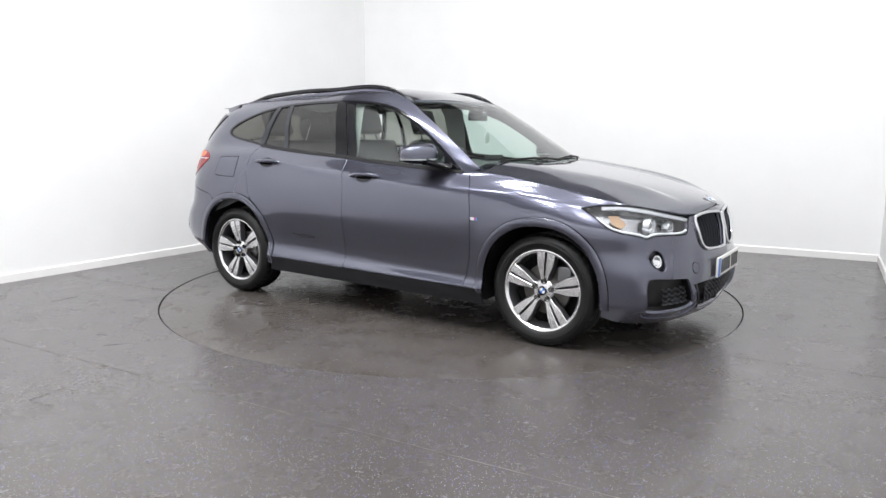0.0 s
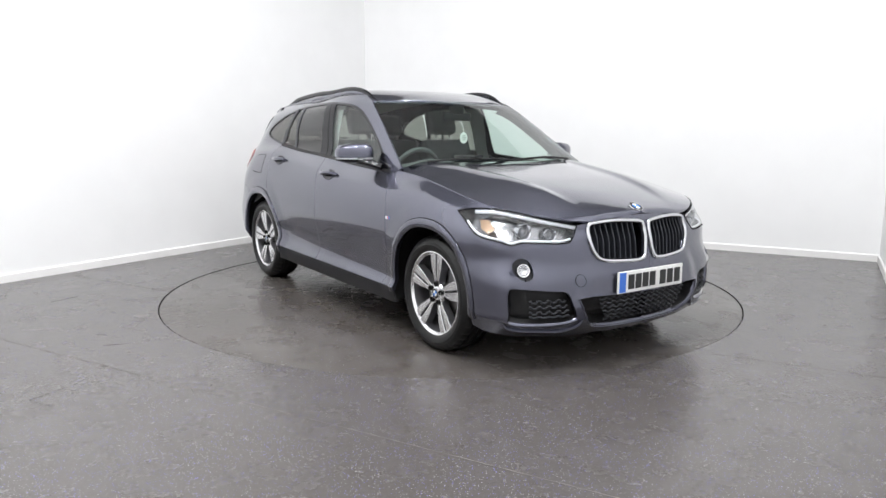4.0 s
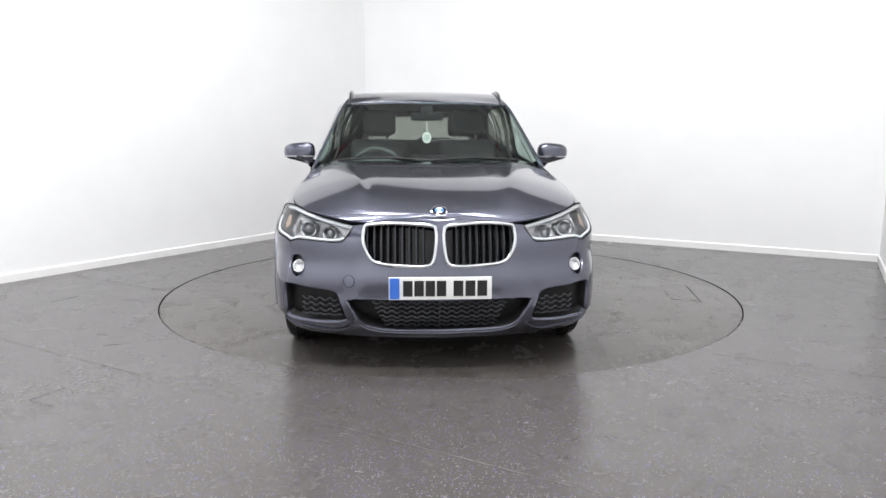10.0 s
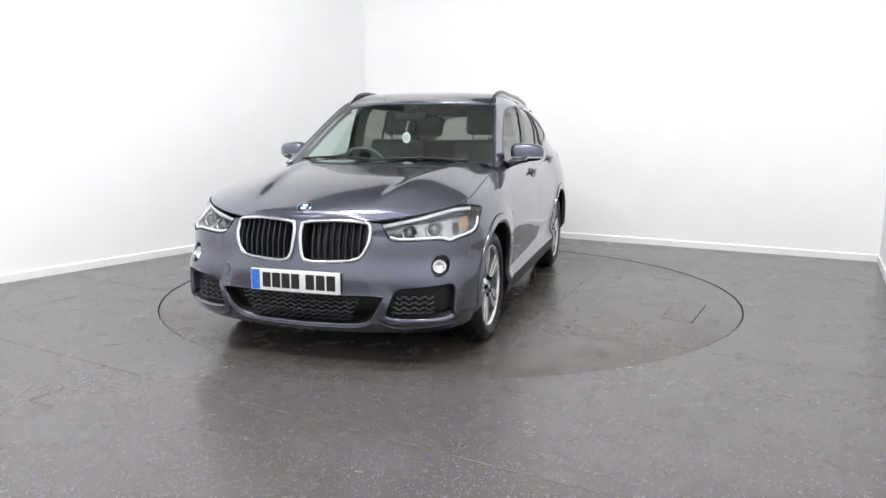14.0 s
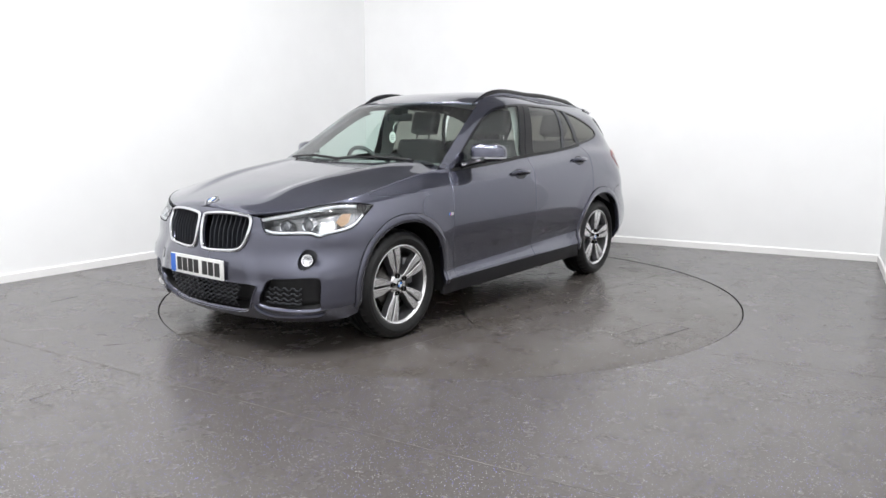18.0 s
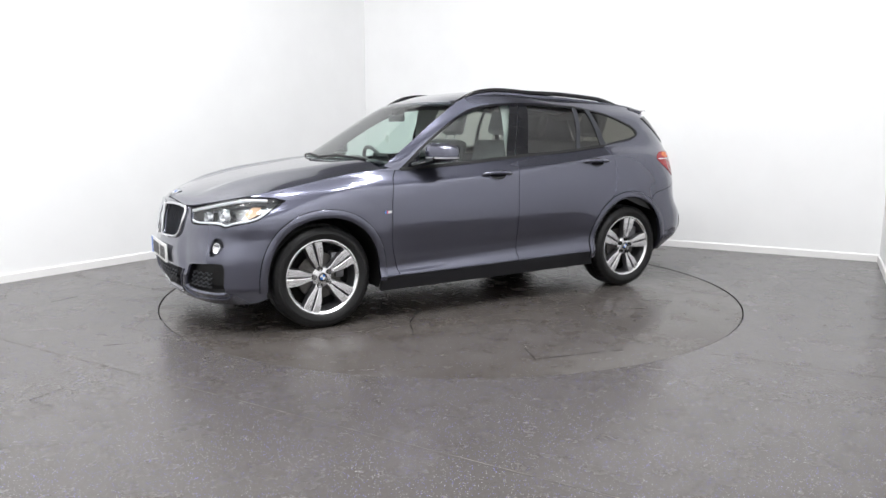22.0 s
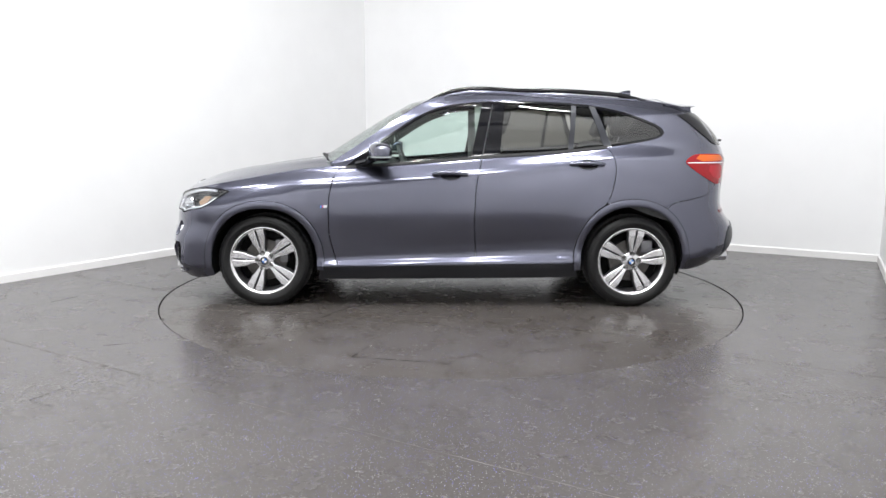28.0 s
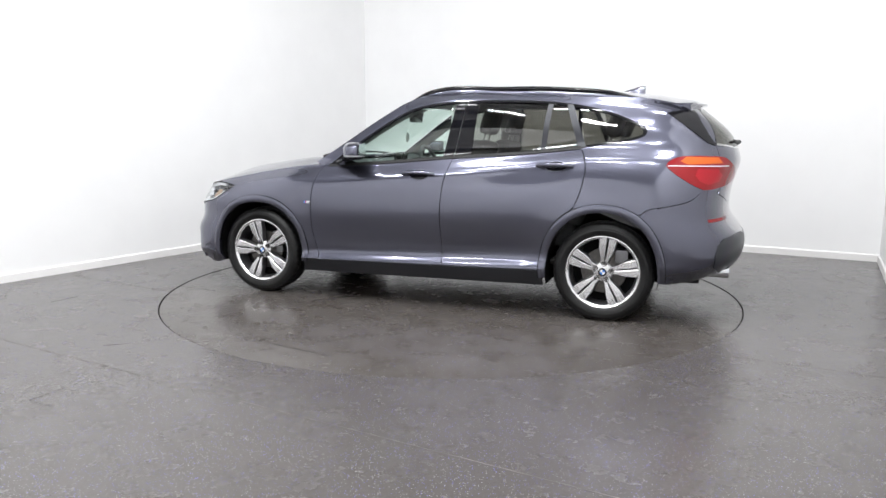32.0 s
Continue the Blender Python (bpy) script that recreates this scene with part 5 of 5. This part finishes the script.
for f in F:
    bm.faces.new([vs[i] for i in f])
bmesh.ops.recalc_face_normals(bm, faces=bm.faces)
part("rear_spoiler", bm, PAINT, car, "body-coloured roof spoiler")
panel("spoiler_side", [S([(-1.69, 1.392), (-1.80, 1.412), (-1.855, 1.405), (-1.90, 1.33), (-1.95, 1.25), (-2.0, 1.178), (-1.95, 1.195), (-1.86, 1.265), (-1.77, 1.335)])], body, BLACK, car, 0.02, 0.02, 0.01, 0.006, side=2, label="gloss black rear window fin")

# tail lamps, reflectors, exhausts
RED = mat("red_lamp_lens", (0.24, 0.003, 0.006), 0.1, 0, 0.0, 0.4)
# lighter copy of the lens red, for the sheen painted on the lamps
SHEENRED = mat("red_lamp_sheen", (0.37, 0.008, 0.016), 0.2, 0, 0.0, 0.35)
ORANGE = mat("amber_lamp_lens", (0.6, 0.11, 0.012), 0.15, 0, 0.0, 0.4)
panel("lamp_pocket", [S(inset(tail_out, -0.025))], body, PAINT, car, 0.02, 0.02, 0.0, -0.004, side=2)
tails = panel("tail_lamp", [S(tail_out)], body, RED, car, 0.02, 0.02, 0.02, 0.004, side=2, label="red and amber wraparound tail lamp")
for ob, side in zip(tails, (1, -1)):
    panel("amber_strip", [S([(-1.79, 1.078), (-1.825, 1.105), (-2.02, 1.101), (-2.05, 1.064), (-1.84, 1.058)])], body, ORANGE, ob, 0.03, 0.02, 0.002, 0.0055, side=side)
    # lighter red panel paints the bright reflection inside the lens
    panel("lamp_sheen", [S([(-1.90, 1.03), (-2.02, 1.028), (-2.05, 0.985), (-2.03, 0.945), (-1.965, 0.93), (-1.915, 0.95), (-1.885, 0.99)])], body, SHEENRED, ob, 0.03, 0.02, 0.002, 0.0055, side=side)
    panel("light_bar", [S([(-1.718, 1.046), (-1.716, 1.051), (-2.084, 1.049), (-2.086, 1.043)])], body, HALO, ob, 0.03, 0.02, 0.001, 0.0065, side=side)
panel("reflector", [S([(-1.986, 0.688), (-1.979, 0.708), (-2.093, 0.712), (-2.098, 0.692)])], body, RED, car, 0.03, 0.02, 0.004, 0.003, side=2, label="red reflector strip")
panel("diffuser", [S([(-2.09, 0.31), (-2.06, 0.345), (-2.03, 0.396), (-2.034, 0.478), (-2.048, 0.547), (-2.082, 0.583), (-2.165, 0.60), (-2.195, 0.594)]) + [(4.2, 0.57), (4.4, 0.56), (4.4, 0.30), (4.15, 0.30)]], body, SATIN, car, 0.03, 0.03, 0.012, 0.006, skip=lambda p: abs(p[0] - 4.4) < 1e-4, label="dark rear diffuser")
for side in (1, -1):
    bm = bmesh.new()
    lathe(bm, [(0.0001, -2.05), (0.034, -2.05), (0.035, -2.128), (0.038, -2.133), (0.040, -2.128), (0.040, -1.98)], "x", 24, (0, side * 0.56, 0.338))
    bmesh.ops.recalc_face_normals(bm, faces=bm.faces)
    part("exhaust_tip", bm, CHROME, car)

# rear window and wiper
RW = S([(-2.0, 1.185)]) + [(4.15, 1.17), (4.4, 1.165), (4.4, 1.425), (4.15, 1.425), at_x(-1.885, 1.41)]
panel("rear_window", [RW], body, PRIVACY, car, 0.04, 0.04, 0.0, 0.002, skip=lambda p: abs(p[0] - 4.4) < 1e-4, label="tinted rear window")
bm = bmesh.new()
tube(bm, [(-2.13, 0.0, 1.185), (-2.165, 0.03, 1.20), (-2.14, 0.2, 1.205), (-2.12, 0.36, 1.21)], [0.022, 0.016, 0.010, 0.009], 8)
part("rear_wiper", bm, PLASTIC, car)

# cowl and wipers
V, F = [], []
for k in range(33):
    y = -0.72 + 1.44 * k / 32
    xh = float(np.interp(abs(y), [0.0, 0.3, 0.50, 0.62, 0.76], [0.94, 0.92, 0.855, 0.81, 0.80]))
    g0 = bonnet(xh, y)
    g1 = windscreen(np.array([y]), np.array([1.055]))[0]
    V += [(xh + 0.03, y, float(g0[2]) - 0.02), (xh - 0.01, y, float(g0[2]) - 0.018), (float(g1[0]) - 0.0, y, 1.056)]
for k in range(32):
    for c in range(2):
        a = 3 * k + c
        F.append((a, a + 1, a + 4, a + 3))
mesh_part("cowl", V, F, PLASTIC, car, "black plastic scuttle below the windscreen")
for y0, y1 in ((-0.62, 0.02), (-0.02, 0.60)):
    pts = []
    for k in range(17):
        y = y0 + (y1 - y0) * k / 16
        p = windscreen(np.array([y]), np.array([1.075 + 0.016 * math.sin(math.pi * k / 16)]))[0]
        pts.append((p[0] + 0.022, p[1], p[2]))
    bm = bmesh.new()
    tube(bm, pts, 0.008, 6)
    w = part("wiper", bm, PLASTIC, car, "black windscreen wiper")
    bm = bmesh.new()
    tube(bm, [(pts[8][0] + 0.01, pts[8][1], pts[8][2] + 0.004), (0.965 - 0.3 * (y1 - 0.1) ** 2, y1 - 0.1, 1.072), (0.955 - 0.3 * y1 ** 2, y1 - 0.02, 1.055)], 0.009, 6)
    part("wiper_arm", bm, PLASTIC, w)

# side badges, tri-colour
for k, c in enumerate(((0.08, 0.3, 0.7), (0.05, 0.08, 0.35), (0.65, 0.03, 0.05), (0.6, 0.6, 0.62))):
    x0 = 0.912 - 0.007 * k
    x1 = x0 - (0.006 if k < 3 else 0.026)
    panel("wing_badge", [S([(x0, 0.728), (x0 - 0.004, 0.746), (x1 - 0.004, 0.746), (x1, 0.728)])], body, mat("badge_stripe", c, 0.3, 0.3), car, 0.03, 0.02, 0.001, 0.002, side=2)

# ---- cabin ----
LINING = mat("grey_headlining", (0.45, 0.45, 0.44), 0.9)
TRIM = mat("dark_cabin_trim", (0.085, 0.087, 0.088), 0.7, 0, 0, 0.3, grain=0.15, size=150)
panel("headlining", [[(0.26, 0.0), (0.21, 0.4), (0.12, 0.56), (-1.75, 0.50), (-1.78, 0.0)]], roof, LINING, car, 0.08, 0.08, 0.0, -0.035, side=0)
panel("door_trim", [S(along(lambda x: belt(x) - 0.01, 0.74, -1.16, 16) + [(-1.1, 0.80), (-0.9, 0.35), (0.7, 0.35)])], body, TRIM, car, 0.06, 0.06, 0.0, -0.055, side=2, label="dark door lining")
panel("cargo_trim", [S(along(lambda x: belt(x) - 0.01, -1.17, -1.7, 6) + [(-1.7, 0.6), (-1.17, 0.8)])], body, TRIM, car, 0.06, 0.06, 0.0, -0.055, side=2, label="dark load bay lining")
panel("pillar_trim", [band(-0.19, -0.40, -0.35, -0.20, -0.02)], body, LINING, car, 0.06, 0.06, 0.0, -0.05, side=2, label="grey pillar lining")
lining = [p for p in PILLAR_A[:6]] + [p for p in dlo_top if p[0] > 0.0][::-1]
panel("front_pillar_trim", [S([(x - 0.03, z) for x, z in lining])], body, TRIM, car, 0.06, 0.06, 0.0, -0.05, side=2, label="dark front pillar lining")
bm = bmesh.new()
box(bm, (-1.95, -0.70, 0.34), (0.85, 0.70, 0.38), 0.02)
part("cabin_floor", bm, TRIM, car)
# dashboard
V, F = [], []
prof = [(0.90, 1.03), (0.72, 1.045), (0.58, 1.045), (0.50, 1.02), (0.46, 0.95), (0.50, 0.82), (0.56, 0.60), (0.9, 0.5)]
for k in range(21):
    y = -0.73 + 1.46 * k / 20
    hump = 0.035 * math.exp(-((y + 0.36) / 0.17) ** 2)
    for i, (x, z) in enumerate(prof):
        V.append((x - 0.02 * (1 - (y / 0.73) ** 2) + (-0.02 * (i in (2, 3, 4))) * (hump > 0.02), y, z + hump * (1 if 1 < i < 5 else 0)))
m = len(prof)
for k in range(20):
    for i in range(m - 1):
        a = k * m + i
        F.append((a, a + 1, a + m + 1, a + m))
dash = mesh_part("dashboard", V, F, TRIM, car, "black dashboard")
bm = bmesh.new()
box(bm, (0.485, -0.13, 1.03), (0.505, 0.13, 1.10), 0.008)
part("display", bm, BLACK, dash)
# steering wheel, on the car's right
m = Matrix.Translation((0.36, -0.37, 0.97)) @ Matrix.Rotation(radians(-68), 4, "Y")
bm = bmesh.new()
tube(bm, [(0.185 * math.cos(a), 0.185 * math.sin(a), 0) for a in (2 * math.pi * k / 40 for k in range(40))], 0.016, 10, True)
bmesh.ops.transform(bm, matrix=m, verts=bm.verts)
sw = part("steering_wheel", bm, TRIM, car, "black leather three-spoke steering wheel")
bm = bmesh.new()
lathe(bm, [(0.0001, 0.02), (0.05, 0.018), (0.07, 0.0), (0.06, -0.03), (0.0001, -0.04)], "z", 24)
for a in (0, 180, 270):
    c, sn = math.cos(radians(a)), math.sin(radians(a))
    tube(bm, [(0.05 * sn, 0.05 * c, -0.01), (0.18 * sn, 0.18 * c, 0)], 0.014, 8)
bmesh.ops.transform(bm, matrix=m, verts=bm.verts)
part("airbag_hub", bm, TRIM, sw)


def cushion(lo, hi, m, bulge=0.03, bev=0.05):
    bm = bmesh.new()
    box(bm, lo, hi)
    bmesh.ops.bevel(bm, geom=list(bm.edges), offset=bev, segments=3, affect="EDGES", profile=0.6)
    bmesh.ops.transform(bm, matrix=m, verts=bm.verts)
    return bm


def seat(x, y, w, tilt, rest, name):
    m = Matrix.Translation((x, y, 0.62)) @ Matrix.Rotation(radians(-tilt), 4, "Y")
    ob = part(name, cushion((-0.06, -w, 0.0), (0.07, w, 0.60), m), CLOTH, car, "anthracite cloth seat")
    part("seat_base", cushion((x - 0.02, y - w, 0.46), (x + 0.50, y + w, 0.64), Matrix()), CLOTH, ob)
    for ry, rw in rest:
        part("headrest", cushion((-0.05, ry - rw, 0.655), (0.045, ry + rw, 0.855), m, 0.02, 0.04), CLOTH, ob)
        for dy in (-0.07, 0.07):
            bm = bmesh.new()
            tube(bm, [(0, ry + dy, 0.58), (0, ry + dy, 0.68)], 0.0065, 8)
            bmesh.ops.transform(bm, matrix=m, verts=bm.verts)
            part("headrest_post", bm, CHROME, ob)
    return ob


seat(-0.20, 0.37, 0.235, 16, [(0, 0.135)], "front_seat")
seat(-0.20, -0.37, 0.235, 16, [(0, 0.135)], "front_seat")
seat(-1.08, 0.0, 0.66, 20, [(-0.40, 0.13), (0.40, 0.13)], "rear_bench")
# interior mirror, sensor pod and hanging tag
bm = bmesh.new()
box(bm, (0.34, -0.12, 1.345), (0.37, 0.12, 1.405), 0.014)
im = part("interior_mirror", bm, BLACK, car, "black interior mirror")
bm = bmesh.new()
box(bm, (0.30, -0.045, 1.39), (0.38, 0.045, 1.455), 0.02)
part("mirror_stalk", bm, PLASTIC, im)
bm = bmesh.new()
lathe(bm, [(0.0001, 0.003), (0.032, 0.003), (0.033, 0.0), (0.032, -0.003), (0.0001, -0.003)], "x", 28, (0.437, -0.002, 1.222))
for v in bm.verts:
    v.co.z = 1.222 + (v.co.z - 1.222) * 1.25
bmesh.ops.recalc_face_normals(bm, faces=bm.faces)
tag = part("hanging_tag", bm, WHITE, car, "white oval tag hanging from the mirror")
bm = bmesh.new()
tube(bm, [(0.435, -0.002, 1.26), (0.425, -0.002, 1.31), (0.38, 0.0, 1.35)], 0.002, 6)
part("tag_string", bm, WHITE, tag)
TEXTBAR = mat("grey_print", (0.35, 0.38, 0.36), 0.6)
for dz, w in ((0.014, 0.014), (0.0, 0.02), (-0.014, 0.016)):
    bm = bmesh.new()
    box(bm, (0.4395, -0.002 - w, 1.22 + dz), (0.4412, -0.002 + w, 1.226 + dz))
    part("tag_print", bm, TEXTBAR, tag)


def motions():
    rows, disc = [], []
    for t, a in TURN:
        m = pose(0, 0, 0, 0, 0, a)
        rows.append((t, m @ Matrix.Translation(OFF)))
        disc.append((t, m))
    walk(car, rows)
    walk(turntable, disc)


motions()
